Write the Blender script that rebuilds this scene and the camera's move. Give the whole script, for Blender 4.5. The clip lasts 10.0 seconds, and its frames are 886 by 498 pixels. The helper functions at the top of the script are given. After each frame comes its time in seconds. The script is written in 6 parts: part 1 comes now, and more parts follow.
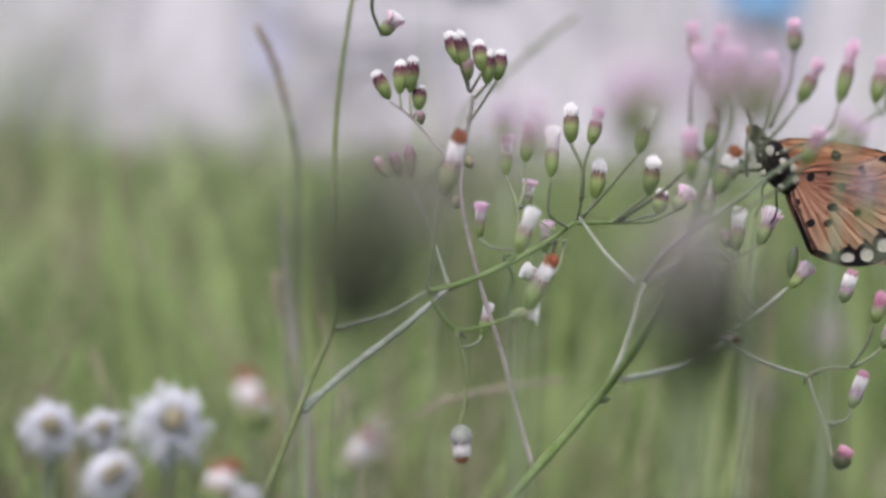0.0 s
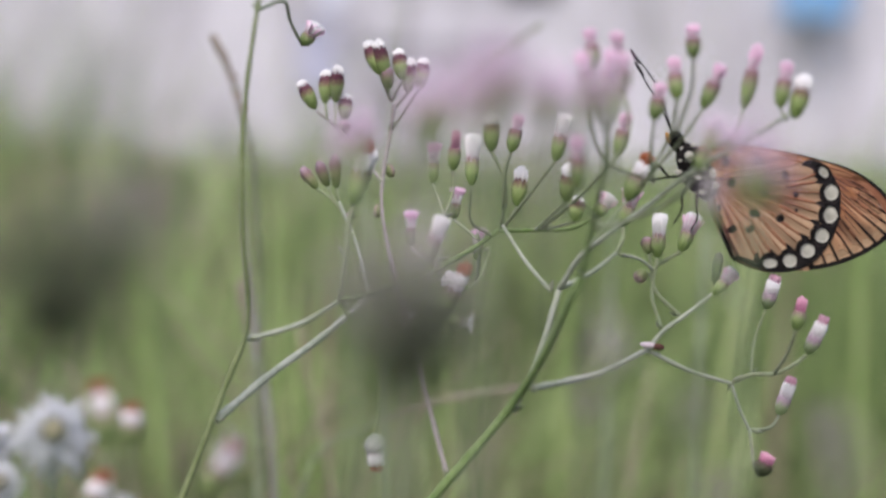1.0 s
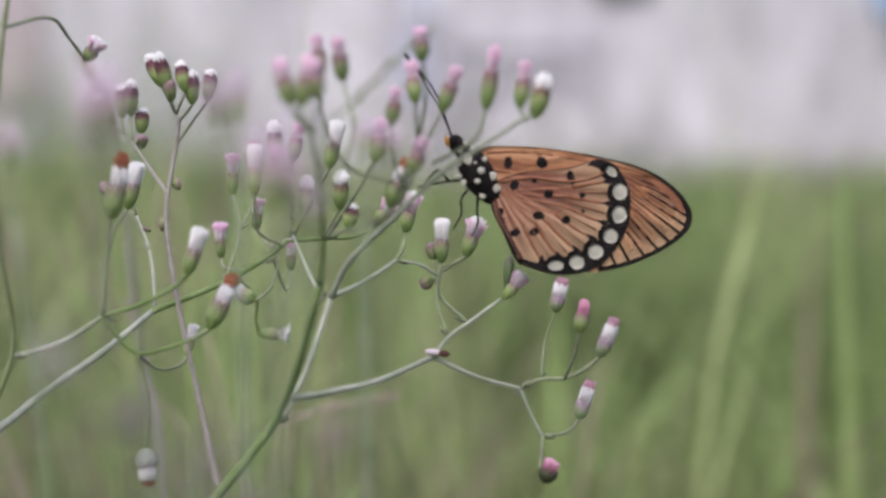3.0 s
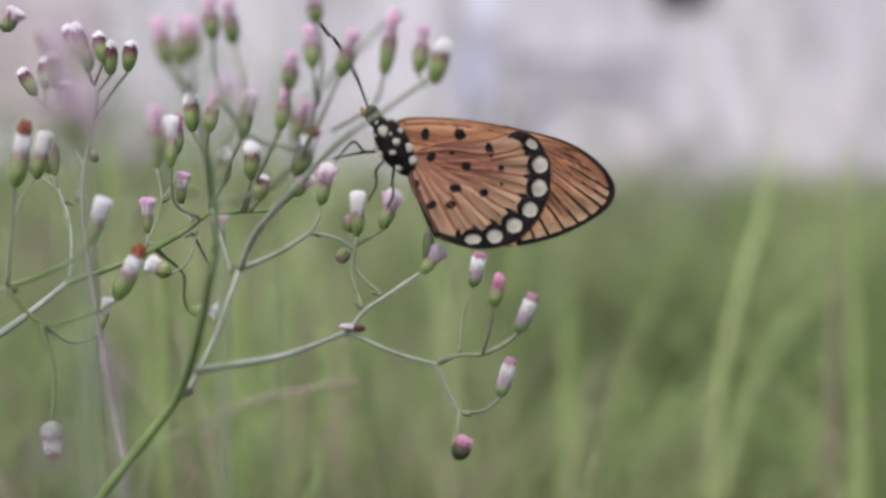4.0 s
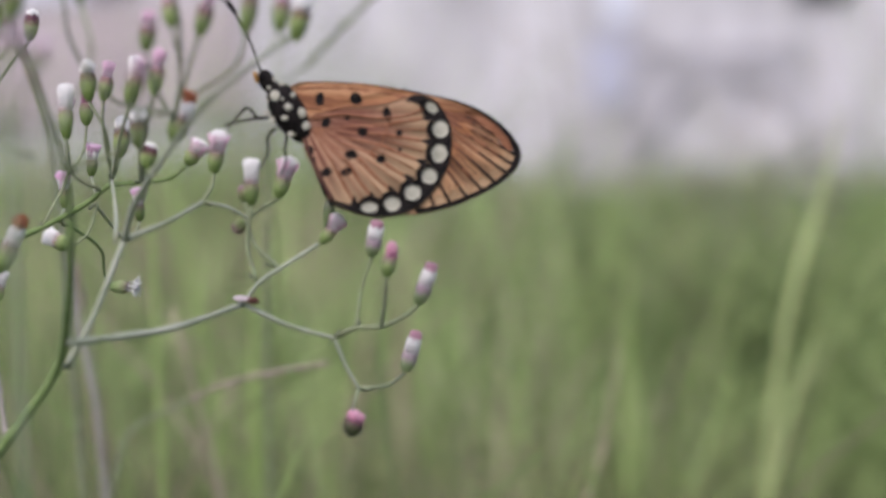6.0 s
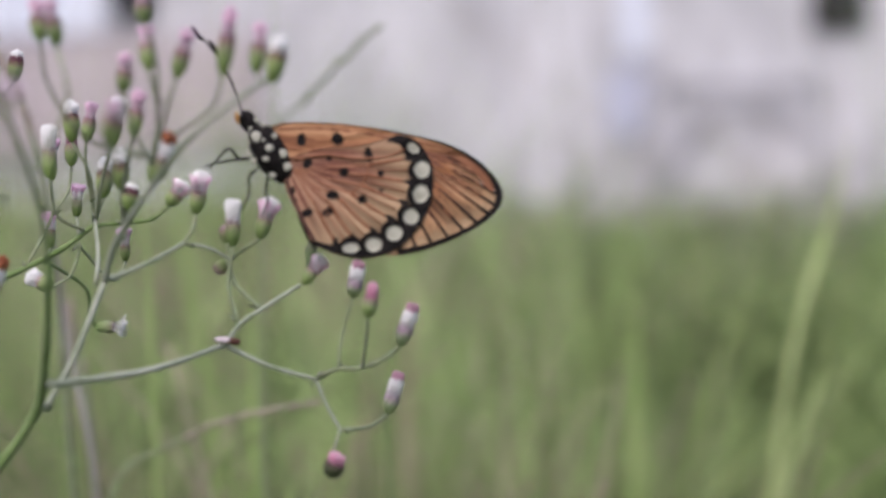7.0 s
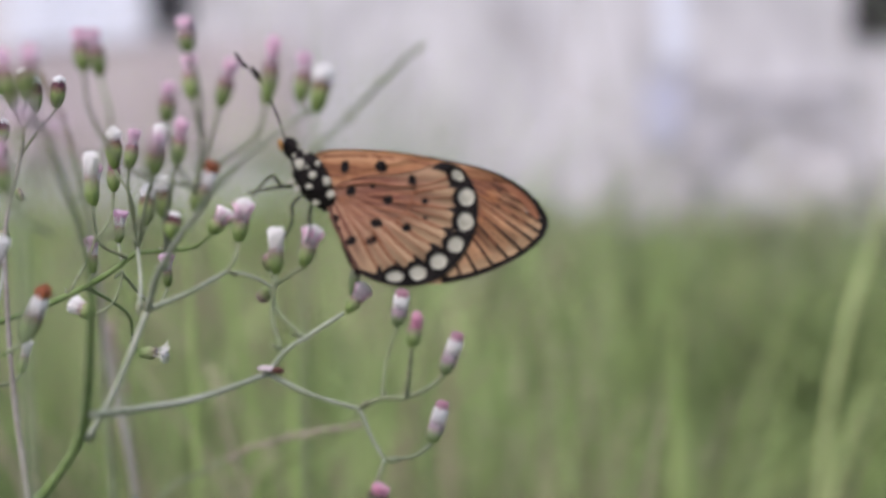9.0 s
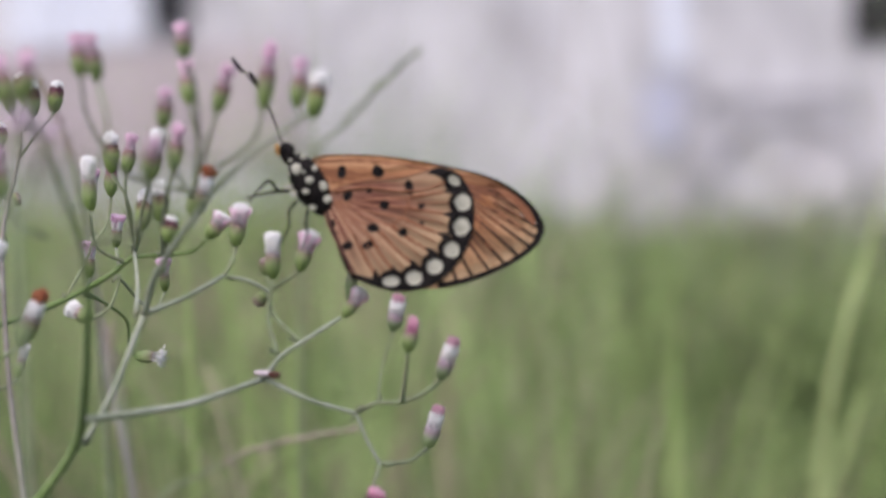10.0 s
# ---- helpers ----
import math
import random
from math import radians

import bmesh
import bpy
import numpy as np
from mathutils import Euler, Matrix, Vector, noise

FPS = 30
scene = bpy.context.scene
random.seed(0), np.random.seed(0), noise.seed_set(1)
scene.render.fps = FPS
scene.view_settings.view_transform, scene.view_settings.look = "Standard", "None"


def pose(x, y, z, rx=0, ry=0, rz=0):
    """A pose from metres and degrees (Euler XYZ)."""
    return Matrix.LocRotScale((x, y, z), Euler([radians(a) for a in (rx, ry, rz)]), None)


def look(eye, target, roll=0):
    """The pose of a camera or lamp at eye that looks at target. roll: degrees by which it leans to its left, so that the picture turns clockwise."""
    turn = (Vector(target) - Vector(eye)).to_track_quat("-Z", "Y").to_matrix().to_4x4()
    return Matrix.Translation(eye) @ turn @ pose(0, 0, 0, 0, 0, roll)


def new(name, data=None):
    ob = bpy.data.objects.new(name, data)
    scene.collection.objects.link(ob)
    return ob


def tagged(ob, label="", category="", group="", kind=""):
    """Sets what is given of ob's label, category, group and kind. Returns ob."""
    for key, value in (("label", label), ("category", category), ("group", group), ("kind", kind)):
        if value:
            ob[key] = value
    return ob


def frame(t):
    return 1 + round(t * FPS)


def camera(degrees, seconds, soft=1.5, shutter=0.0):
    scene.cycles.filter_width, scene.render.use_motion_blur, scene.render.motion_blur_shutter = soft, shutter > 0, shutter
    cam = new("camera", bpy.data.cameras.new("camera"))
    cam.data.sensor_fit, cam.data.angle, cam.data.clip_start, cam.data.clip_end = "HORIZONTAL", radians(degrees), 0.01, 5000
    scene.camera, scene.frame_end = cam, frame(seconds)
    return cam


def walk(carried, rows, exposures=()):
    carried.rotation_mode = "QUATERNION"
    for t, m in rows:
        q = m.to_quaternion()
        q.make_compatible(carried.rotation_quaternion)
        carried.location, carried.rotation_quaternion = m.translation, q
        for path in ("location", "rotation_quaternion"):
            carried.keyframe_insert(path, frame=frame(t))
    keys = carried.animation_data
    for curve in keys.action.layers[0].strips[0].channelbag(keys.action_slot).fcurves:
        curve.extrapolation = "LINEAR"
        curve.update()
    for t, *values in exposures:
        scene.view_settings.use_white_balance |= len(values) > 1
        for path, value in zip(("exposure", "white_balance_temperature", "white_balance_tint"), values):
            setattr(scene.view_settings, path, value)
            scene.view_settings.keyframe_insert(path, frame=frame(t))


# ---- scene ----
cam = camera(27.4, 10.0, soft=2.9)
PATH = [
    (0, (-0.05964, -0.23541, 0.41992), (-0.05083, -0.01679, 0.39699), 1.87),
    (0.5, (-0.05166, -0.23702, 0.41873), (-0.04523, -0.01832, 0.39575), 1.15),
    (1, (-0.04169, -0.23591, 0.42077), (-0.03989, -0.01706, 0.39838), 1.22),
    (1.5, (-0.03098, -0.23547, 0.42010), (-0.03199, -0.01668, 0.39712), 0.26),
    (2, (-0.02075, -0.23393, 0.41928), (-0.02407, -0.01510, 0.39686), -0.08),
    (2.5, (-0.01282, -0.23333, 0.41986), (-0.01939, -0.01453, 0.39784), -0.37),
    (3, (0.00063, -0.23272, 0.42090), (-0.01084, -0.01408, 0.39931), -0.74),
    (3.2, (0.00351, -0.23210, 0.41808), (-0.00737, -0.01325, 0.39849), -0.57),
    (4.5, (0.02746, -0.22458, 0.41469), (0.00287, -0.00695, 0.39391), -0.72),
    (5, (0.03243, -0.22144, 0.41197), (0.00608, -0.00404, 0.39097), -0.87),
    (5.5, (0.04115, -0.21772, 0.41036), (0.00886, -0.00116, 0.38895), -1.31),
    (7, (0.05221, -0.21409, 0.41127), (0.01376, 0.00193, 0.39523), -1.65),
    (7.5, (0.05106, -0.21356, 0.41254), (0.01147, 0.00223, 0.39619), -1.91),
    (8, (0.05163, -0.21328, 0.41232), (0.01125, 0.00244, 0.39696), -1.83),
    (8.5, (0.05074, -0.21150, 0.41356), (0.00843, 0.00388, 0.39867), -1.55),
    (9, (0.05108, -0.21191, 0.41373), (0.00811, 0.00333, 0.39863), -1.74),
    (9.5, (0.05155, -0.21206, 0.41397), (0.00892, 0.00326, 0.39913), -1.66),
    (10, (0.05154, -0.21233, 0.41395), (0.00866, 0.00295, 0.39925), -1.63),
]
walk(cam, [(t, look(eye, target, roll)) for t, eye, target, roll in PATH], [(0, 0.38, 6160, 16), (10, 0.38, 6160, 16)])
# a close-up lens: everything away from the flowers melts
cam.data.dof.use_dof = True
cam.data.dof.focus_distance = 0.241
cam.data.dof.aperture_fstop = 13.0

# ---- light: bright overcast sky ----
world = bpy.data.worlds.new("sky")
scene.world = world
world.use_nodes = True
sky = world.node_tree.nodes.new("ShaderNodeTexSky")
sky.sky_type = "NISHITA"
sky.sun_disc = False
sky.sun_elevation = radians(58)
sky.sun_rotation = radians(200)
sky.dust_density = 4.0
sky.ozone_density = 0.6
world.node_tree.links.new(sky.outputs[0], world.node_tree.nodes["Background"].inputs[0])
world.node_tree.nodes["Background"].inputs[1].default_value = 0.12
sun = new("sun", bpy.data.lights.new("sun", "SUN"))
sun.data.energy, sun.data.angle, sun.data.color = 1.5, radians(40), (1.0, 0.96, 0.92)
sun.matrix_basis = look((-1.2, -3.0, 5.2), (0, 0, 0))


# ---- materials ----
def material(name, rough=0.6, spec=0.3, sheen=0.0):
    m = bpy.data.materials.new(name)
    m.use_nodes = True
    b = m.node_tree.nodes["Principled BSDF"]
    b.inputs["Roughness"].default_value = rough
    b.inputs["Specular IOR Level"].default_value = spec
    b.inputs["Sheen Weight"].default_value = sheen
    return m, m.node_tree, b


def ramp(nt, stops):
    r = nt.nodes.new("ShaderNodeValToRGB")
    e = r.color_ramp.elements
    while len(e) < len(stops):
        e.new(0.5)
    for el, (pos, col) in zip(e, stops):
        el.position, el.color = pos, (*col, 1)
    return r


def mottled(name, a, b, scale, rough=0.6, spec=0.3, bump=0.3, depth=0.0001, fine=6.0, vary=0.0, island=False, sheen=0.0, stretch=(1, 1, 1)):
    """Two tones mixed by coarse and fine noise, with relief; vary shifts the brightness from piece to piece."""
    m, nt, p = material(name, rough, spec, sheen)
    co = nt.nodes.new("ShaderNodeTexCoord")
    mp = nt.nodes.new("ShaderNodeMapping")
    mp.inputs["Scale"].default_value = stretch
    nt.links.new(co.outputs["Object"], mp.inputs[0])
    n1 = nt.nodes.new("ShaderNodeTexNoise")
    n1.inputs["Scale"].default_value, n1.inputs["Detail"].default_value = scale, 4
    n2 = nt.nodes.new("ShaderNodeTexNoise")
    n2.inputs["Scale"].default_value, n2.inputs["Detail"].default_value = scale * fine, 3
    nt.links.new(mp.outputs[0], n1.inputs["Vector"])
    nt.links.new(mp.outputs[0], n2.inputs["Vector"])
    mix = nt.nodes.new("ShaderNodeMath")
    mix.operation = "MULTIPLY_ADD"
    mix.inputs[1].default_value = 0.35
    nt.links.new(n2.outputs[0], mix.inputs[0])
    add = nt.nodes.new("ShaderNodeMath")
    add.operation = "MULTIPLY"
    add.inputs[1].default_value = 0.65
    nt.links.new(n1.outputs[0], add.inputs[0])
    nt.links.new(add.outputs[0], mix.inputs[2])
    r = ramp(nt, [(0.36, a), (0.64, b)])
    nt.links.new(mix.outputs[0], r.inputs[0])
    col = r.outputs[0]
    if vary:
        src = nt.nodes.new("ShaderNodeNewGeometry").outputs["Random Per Island"] if island else nt.nodes.new("ShaderNodeObjectInfo").outputs["Random"]
        mr = nt.nodes.new("ShaderNodeMapRange")
        mr.inputs["To Min"].default_value, mr.inputs["To Max"].default_value = 1 - vary, 1 + vary
        nt.links.new(src, mr.inputs[0])
        hs = nt.nodes.new("ShaderNodeHueSaturation")
        nt.links.new(mr.outputs[0], hs.inputs["Value"])
        nt.links.new(col, hs.inputs["Color"])
        col = hs.outputs[0]
    nt.links.new(col, p.inputs["Base Color"])
    bp = nt.nodes.new("ShaderNodeBump")
    bp.inputs["Strength"].default_value, bp.inputs["Distance"].default_value = bump, depth
    nt.links.new(n2.outputs[0], bp.inputs["Height"])
    nt.links.new(bp.outputs[0], p.inputs["Normal"])
    return m


def along(name, stops, rough=0.6, noise_scale=9.0, vary=0.15, sheen=0.06):
    """Colour that runs from the base of a flower head to its tip, a little uneven."""
    m, nt, p = material(name, rough, 0.25, sheen)
    co = nt.nodes.new("ShaderNodeTexCoord")
    sx = nt.nodes.new("ShaderNodeSeparateXYZ")
    nt.links.new(co.outputs["Object"], sx.inputs[0])
    n = nt.nodes.new("ShaderNodeTexNoise")
    n.inputs["Scale"].default_value, n.inputs["Detail"].default_value = noise_scale, 3
    nt.links.new(co.outputs["Object"], n.inputs["Vector"])
    ma = nt.nodes.new("ShaderNodeMath")
    ma.operation = "MULTIPLY_ADD"
    ma.inputs[1].default_value, ma.inputs[2].default_value = 0.36, -0.18
    nt.links.new(n.outputs[0], ma.inputs[0])
    ad = nt.nodes.new("ShaderNodeMath")
    nt.links.new(ma.outputs[0], ad.inputs[0])
    nt.links.new(sx.outputs["Z"], ad.inputs[1])
    r = ramp(nt, stops)
    nt.links.new(ad.outputs[0], r.inputs[0])
    oi = nt.nodes.new("ShaderNodeObjectInfo")
    mr = nt.nodes.new("ShaderNodeMapRange")
    mr.inputs["To Min"].default_value, mr.inputs["To Max"].default_value = 1 - vary, 1 + vary
    nt.links.new(oi.outputs["Random"], mr.inputs[0])
    hs = nt.nodes.new("ShaderNodeHueSaturation")
    nt.links.new(mr.outputs[0], hs.inputs["Value"])
    nt.links.new(r.outputs[0], hs.inputs["Color"])
    nt.links.new(hs.outputs[0], p.inputs["Base Color"])
    bp = nt.nodes.new("ShaderNodeBump")
    bp.inputs["Strength"].default_value, bp.inputs["Distance"].default_value = 0.3, 0.0001
    nt.links.new(n.outputs[0], bp.inputs["Height"])
    nt.links.new(bp.outputs[0], p.inputs["Normal"])
    return m


M = {}
M["stem"] = mottled("downy_stem", (0.17, 0.24, 0.11), (0.32, 0.36, 0.24), 220, 0.75, 0.2, 0.5, 0.0002, 7, 0.12, sheen=0.3)
M["dark_stem"] = mottled("green_stem", (0.13, 0.20, 0.055), (0.25, 0.33, 0.135), 220, 0.75, 0.2, 0.5, 0.0002, 7, 0.1, sheen=0.12)
M["pale_stem"] = mottled("grey_green_stem", (0.26, 0.30, 0.20), (0.43, 0.45, 0.36), 180, 0.8, 0.2, 0.5, 0.0002, 7, 0.1, sheen=0.25)
M["silver"] = mottled("silvery_stem", (0.24, 0.28, 0.20), (0.42, 0.44, 0.37), 180, 0.8, 0.2, 0.5, 0.0002, 7, 0.08, sheen=0.25)
M["mauve_stem"] = mottled("brownish_mauve_stem", (0.22, 0.19, 0.17), (0.38, 0.35, 0.32), 180, 0.8, 0.2, 0.5, 0.0002, 7, 0.08, sheen=0.2)
M["spike"] = mottled("purplish_brown_spike", (0.26, 0.205, 0.155), (0.42, 0.355, 0.29), 150, 0.75, 0.2, 0.5, 0.0002, 7, 0.15, sheen=0.2)
M["olive"] = mottled("olive_stem", (0.15, 0.19, 0.07), (0.27, 0.31, 0.15), 200, 0.75, 0.2, 0.5, 0.0002, 7, 0.1, sheen=0.15)
M["twig"] = mottled("brown_green_twig", (0.17, 0.175, 0.10), (0.31, 0.37, 0.21), 150, 0.75, 0.2, 0.5, 0.0002, 7, 0.15, sheen=0.3)
M["hull"] = along("green_purple_bracts", [(0.0, (0.20, 0.29, 0.07)), (0.28, (0.33, 0.42, 0.16)), (0.42, (0.34, 0.34, 0.20)), (0.53, (0.30, 0.17, 0.17)), (0.64, (0.42, 0.26, 0.31))])
M["hull_bud"] = along("bud_bracts", [(0.0, (0.20, 0.30, 0.07)), (0.46, (0.36, 0.44, 0.17)), (0.58, (0.26, 0.19, 0.12)), (0.70, (0.13, 0.04, 0.065))])
M["hull_young"] = along("young_bracts", [(0.0, (0.18, 0.25, 0.08)), (0.45, (0.28, 0.29, 0.15)), (0.72, (0.28, 0.18, 0.18)), (1.0, (0.40, 0.29, 0.33))])
M["hull_green"] = along("green_bracts", [(0.0, (0.13, 0.20, 0.07)), (0.6, (0.24, 0.32, 0.15)), (1.0, (0.36, 0.36, 0.28))])
M["hull_star"] = along("striped_green_bracts", [(0.0, (0.20, 0.31, 0.08)), (0.35, (0.40, 0.48, 0.22)), (0.56, (0.34, 0.34, 0.20)), (0.7, (0.28, 0.16, 0.24))], 0.6, 14)
M["hull_grey"] = along("grey_green_bracts", [(0.0, (0.26, 0.36, 0.13)), (0.24, (0.42, 0.49, 0.28)), (0.35, (0.47, 0.38, 0.38)), (0.48, (0.50, 0.34, 0.44)), (1.0, (0.60, 0.54, 0.58))])
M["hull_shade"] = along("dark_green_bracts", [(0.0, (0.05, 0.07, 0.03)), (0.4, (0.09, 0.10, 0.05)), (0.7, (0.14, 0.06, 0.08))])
M["hull_wool"] = along("woolly_bracts", [(0.0, (0.20, 0.23, 0.17)), (0.5, (0.33, 0.32, 0.31)), (1.0, (0.44, 0.40, 0.42))])
M["pink"] = along("pink_florets", [(0.5, (0.62, 0.36, 0.49)), (0.8, (0.76, 0.48, 0.63)), (1.0, (0.84, 0.61, 0.74))], 0.7, 6, 0.15, 0.5)
M["lilac"] = along("lilac_florets", [(0.2, (0.68, 0.46, 0.62)), (1.0, (0.88, 0.68, 0.84))], 0.7, 6, 0.15, 0.5)
M["rose"] = along("rose_florets", [(0.6, (0.62, 0.30, 0.50)), (0.85, (0.72, 0.42, 0.62)), (1.0, (0.82, 0.58, 0.74))], 0.7, 6, 0.15, 0.4)
M["deep"] = along("deep_pink_florets", [(0.6, (0.44, 0.15, 0.25)), (1.0, (0.60, 0.31, 0.41))], 0.7, 6, 0.15, 0.5)
M["white"] = along("white_pappus", [(0.4, (0.66, 0.55, 0.58)), (0.65, (0.86, 0.83, 0.82)), (1.0, (0.92, 0.91, 0.90))], 0.75, 6, 0.06, 0.6)
M["fluff"] = mottled("white_fluff", (0.64, 0.66, 0.69), (0.80, 0.81, 0.84), 300, 0.8, 0.15, 0.2, 0.0001, 5, sheen=0.6)
M["blush"] = along("blush_pappus", [(0.2, (0.46, 0.38, 0.40)), (1.0, (0.68, 0.58, 0.64))], 0.8, 6, 0.1, 0.4)
M["mauve"] = along("dull_mauve_tuft", [(0.3, (0.20, 0.17, 0.16)), (1.0, (0.33, 0.26, 0.28))], 0.8, 6, 0.1, 0.3)
# dry tuft on its shaded side: the shade is put into the colour
M["tuft_shade"] = along("shade_dark_tuft", [(0.3, (0.05, 0.062, 0.035)), (1.0, (0.12, 0.13, 0.085))], 0.85, 6, 0.15, 0.1)
M["brown"] = along("withered_florets", [(0.7, (0.45, 0.16, 0.07)), (1.0, (0.34, 0.10, 0.04))], 0.8, 6, 0.15, 0.2)
# another dry tuft, its dark tone likewise holding the shaded side
M["dusk"] = along("withered_tuft", [(0.3, (0.13, 0.115, 0.10)), (1.0, (0.31, 0.26, 0.28))], 0.85, 6, 0.15, 0.2)


# ---- helpers for shapes ----
def mesh_of(name, verts, faces, mat, smooth=True):
    me = bpy.data.meshes.new(name)
    me.from_pydata([tuple(v) for v in verts], [], faces)
    me.materials.append(mat)
    if smooth:
        me.polygons.foreach_set("use_smooth", [True] * len(me.polygons))
    me.update()
    return me


def part_mesh(name, me, parent, label="", m=None):
    ob = new(name, me)
    ob.parent = parent
    if m is not None:
        ob.matrix_basis = m
    return tagged(ob, label)


def spline(pts, per=5):
    """Points of a smooth curve through pts (centripetal, so uneven spacing does no harm)."""
    p = [Vector(q) for q in pts]
    if len(p) < 3:
        return [p[0].lerp(p[-1], k / per) for k in range(per + 1)]
    p = [p[0] * 2 - p[1]] + p + [p[-1] * 2 - p[-2]]
    res = []
    for i in range(1, len(p) - 2):
        q = p[i - 1:i + 3]
        t = [0.0]
        for a, b in zip(q, q[1:]):
            t.append(t[-1] + max((b - a).length, 1e-7) ** 0.5)
        for k in range(per):
            s = t[1] + (t[2] - t[1]) * k / per
            a = [q[m].lerp(q[m + 1], (s - t[m]) / (t[m + 1] - t[m])) for m in range(3)]
            b = [a[m].lerp(a[m + 1], (s - t[m]) / (t[m + 2] - t[m])) for m in range(2)]
            res.append(b[0].lerp(b[1], (s - t[1]) / (t[2] - t[1])))
    return res + [p[-2]]


def tube(pts, r0, r1, sides=7, rough=0.1, cap=True):
    """Verts and faces of a tapering tube along pts, slightly uneven."""
    vs, fs = [], []
    up = Vector((0.3, -0.9, 0.2))
    n = len(pts)
    for i, q in enumerate(pts):
        d = (pts[min(i + 1, n - 1)] - pts[max(i - 1, 0)]).normalized()
        a = d.cross(up)
        a = (a if a.length > 0.05 else d.cross(Vector((1, 0, 0)))).normalized()
        b = d.cross(a)
        r = (r0 + (r1 - r0) * i / (n - 1)) * (1 + random.uniform(-rough, rough))
        for s in range(sides):
            w = 2 * math.pi * s / sides
            vs.append(q + a * (r * math.cos(w)) + b * (r * math.sin(w)))
    for i in range(n - 1):
        for s in range(sides):
            t = (s + 1) % sides
            fs.append((i * sides + s, i * sides + t, (i + 1) * sides + t, (i + 1) * sides + s))
    if cap:
        fs.append(tuple(range(sides))[::-1])
        fs.append(tuple((n - 1) * sides + s for s in range(sides)))
    return vs, fs


def fuzz(pts, radius, per_mm, length, rng):
    """Short downy hairs on a stem: thin single triangles."""
    vs, fs = [], []
    for a, b in zip(pts, pts[1:]):
        d = b - a
        for _ in range(int(d.length * 1000 * per_mm + rng.random())):
            o = Vector([rng.gauss(0, 1) for _ in range(3)])
            o = (o - d * (o.dot(d) / max(d.length_squared, 1e-12))).normalized()
            q = a + d * rng.random() + o * radius * 0.8
            t = q + (o + d.normalized() * rng.uniform(-0.4, 0.6)) * length * rng.uniform(0.5, 1.2)
            w = d.normalized() * 0.00002
            k = len(vs)
            vs += [q - w, q + w, t]
            fs.append((k, k + 1, k + 2))
    return vs, fs


def join(*pieces):
    vs, fs = [], []
    for v, f in pieces:
        k = len(vs)
        vs += list(v)
        fs += [tuple(i + k for i in q) for q in f]
    return vs, fs


# ---- flower heads: bracts round a hull, and tufts of florets ----
def hull_shape(top, rng, shut=False, fat=1.0):
    """A small egg of overlapping bracts, base at z 0 and rim at z = top; width 1."""
    prof = [(0.0, 0.09), (0.07, 0.19), (0.24, 0.34), (0.46, 0.45), (0.70, 0.48), (0.88, 0.45), (1.0, 0.38 if not shut else (0.30 if shut == "cap" else 0.14))]
    sides = 10
    vs, fs = [], []
    for z, r in prof:
        for s in range(sides):
            w = 2 * math.pi * s / sides
            vs.append(Vector((r * 0.93 * fat * math.cos(w), r * 0.93 * fat * math.sin(w), z * top)))
    for i in range(len(prof) - 1):
        for s in range(sides):
            t = (s + 1) % sides
            fs.append((i * sides + s, i * sides + t, (i + 1) * sides + t, (i + 1) * sides + s))
    fs.append(tuple(range(sides))[::-1])
    fs.append(tuple((len(prof) - 1) * sides + s for s in range(sides)))
    pieces = [(vs, fs)]

    def rad(z):
        for (z0, r0), (z1, r1) in zip(prof, prof[1:]):
            if z <= z1:
                return (r0 + (r1 - r0) * (z - z0) / (z1 - z0)) * fat
        return prof[-1][1] * fat

    for ring, (z0, ln, num) in enumerate([(0.04, 0.34, 7), (0.2, 0.4, 8), (0.38, 0.45, 8), (0.55, 0.5, 8)]):
        for k in range(num):
            w = 2 * math.pi * (k + 0.5 * (ring % 2)) / num + rng.uniform(-0.1, 0.1)
            c, s = math.cos(w), math.sin(w)
            bv = []
            for f, wd in ((0, 0.5), (0.45, 1.0), (0.8, 0.7)):
                z = min(z0 + ln * f, 1.0)
                r = rad(z) + 0.012 + 0.03 * f
                half = 0.5 * wd * 2 * math.pi * 0.42 / num * 0.95
                for sg in (-1, 1):
                    bv.append(Vector((r * c - sg * half * s, r * s + sg * half * c, z * top)))
            z = z0 + ln * rng.uniform(0.97, 1.1)
            r = rad(min(z, 1)) + (0.05 if not shut else 0.0) + 0.02
            bv.append(Vector((r * c, r * s, z * top)))
            pieces.append((bv, [(0, 1, 3, 2), (2, 3, 5, 4), (4, 5, 6)]))
    return join(*pieces)


def tuft_shape(num, rb, rt, z0, z1, thick, rng, flare=0.0, ragged=0.06, dome=0.22):
    """A brush of thin florets or bristles between z0 and z1."""
    pieces = []
    for k in range(num):
        w = k * 2.39996 + rng.uniform(-0.2, 0.2)
        q = math.sqrt((k + 0.5) / num)
        c, s = math.cos(w), math.sin(w)
        ht = z1 - (z1 - z0) * dome * q * q + rng.uniform(-ragged, ragged * 0.5)
        pts = [Vector((rb * q * c, rb * q * s, z0)), Vector(((rb + rt) / 2 * q * c, (rb + rt) / 2 * q * s, (z0 + ht) / 2)),
               Vector(((rt + flare * q) * q * c, (rt + flare * q) * q * s, ht))]
        v, f = tube(pts, thick * 0.7, thick, 4, 0.15)
        pieces.append((v, f))
    return join(*pieces)


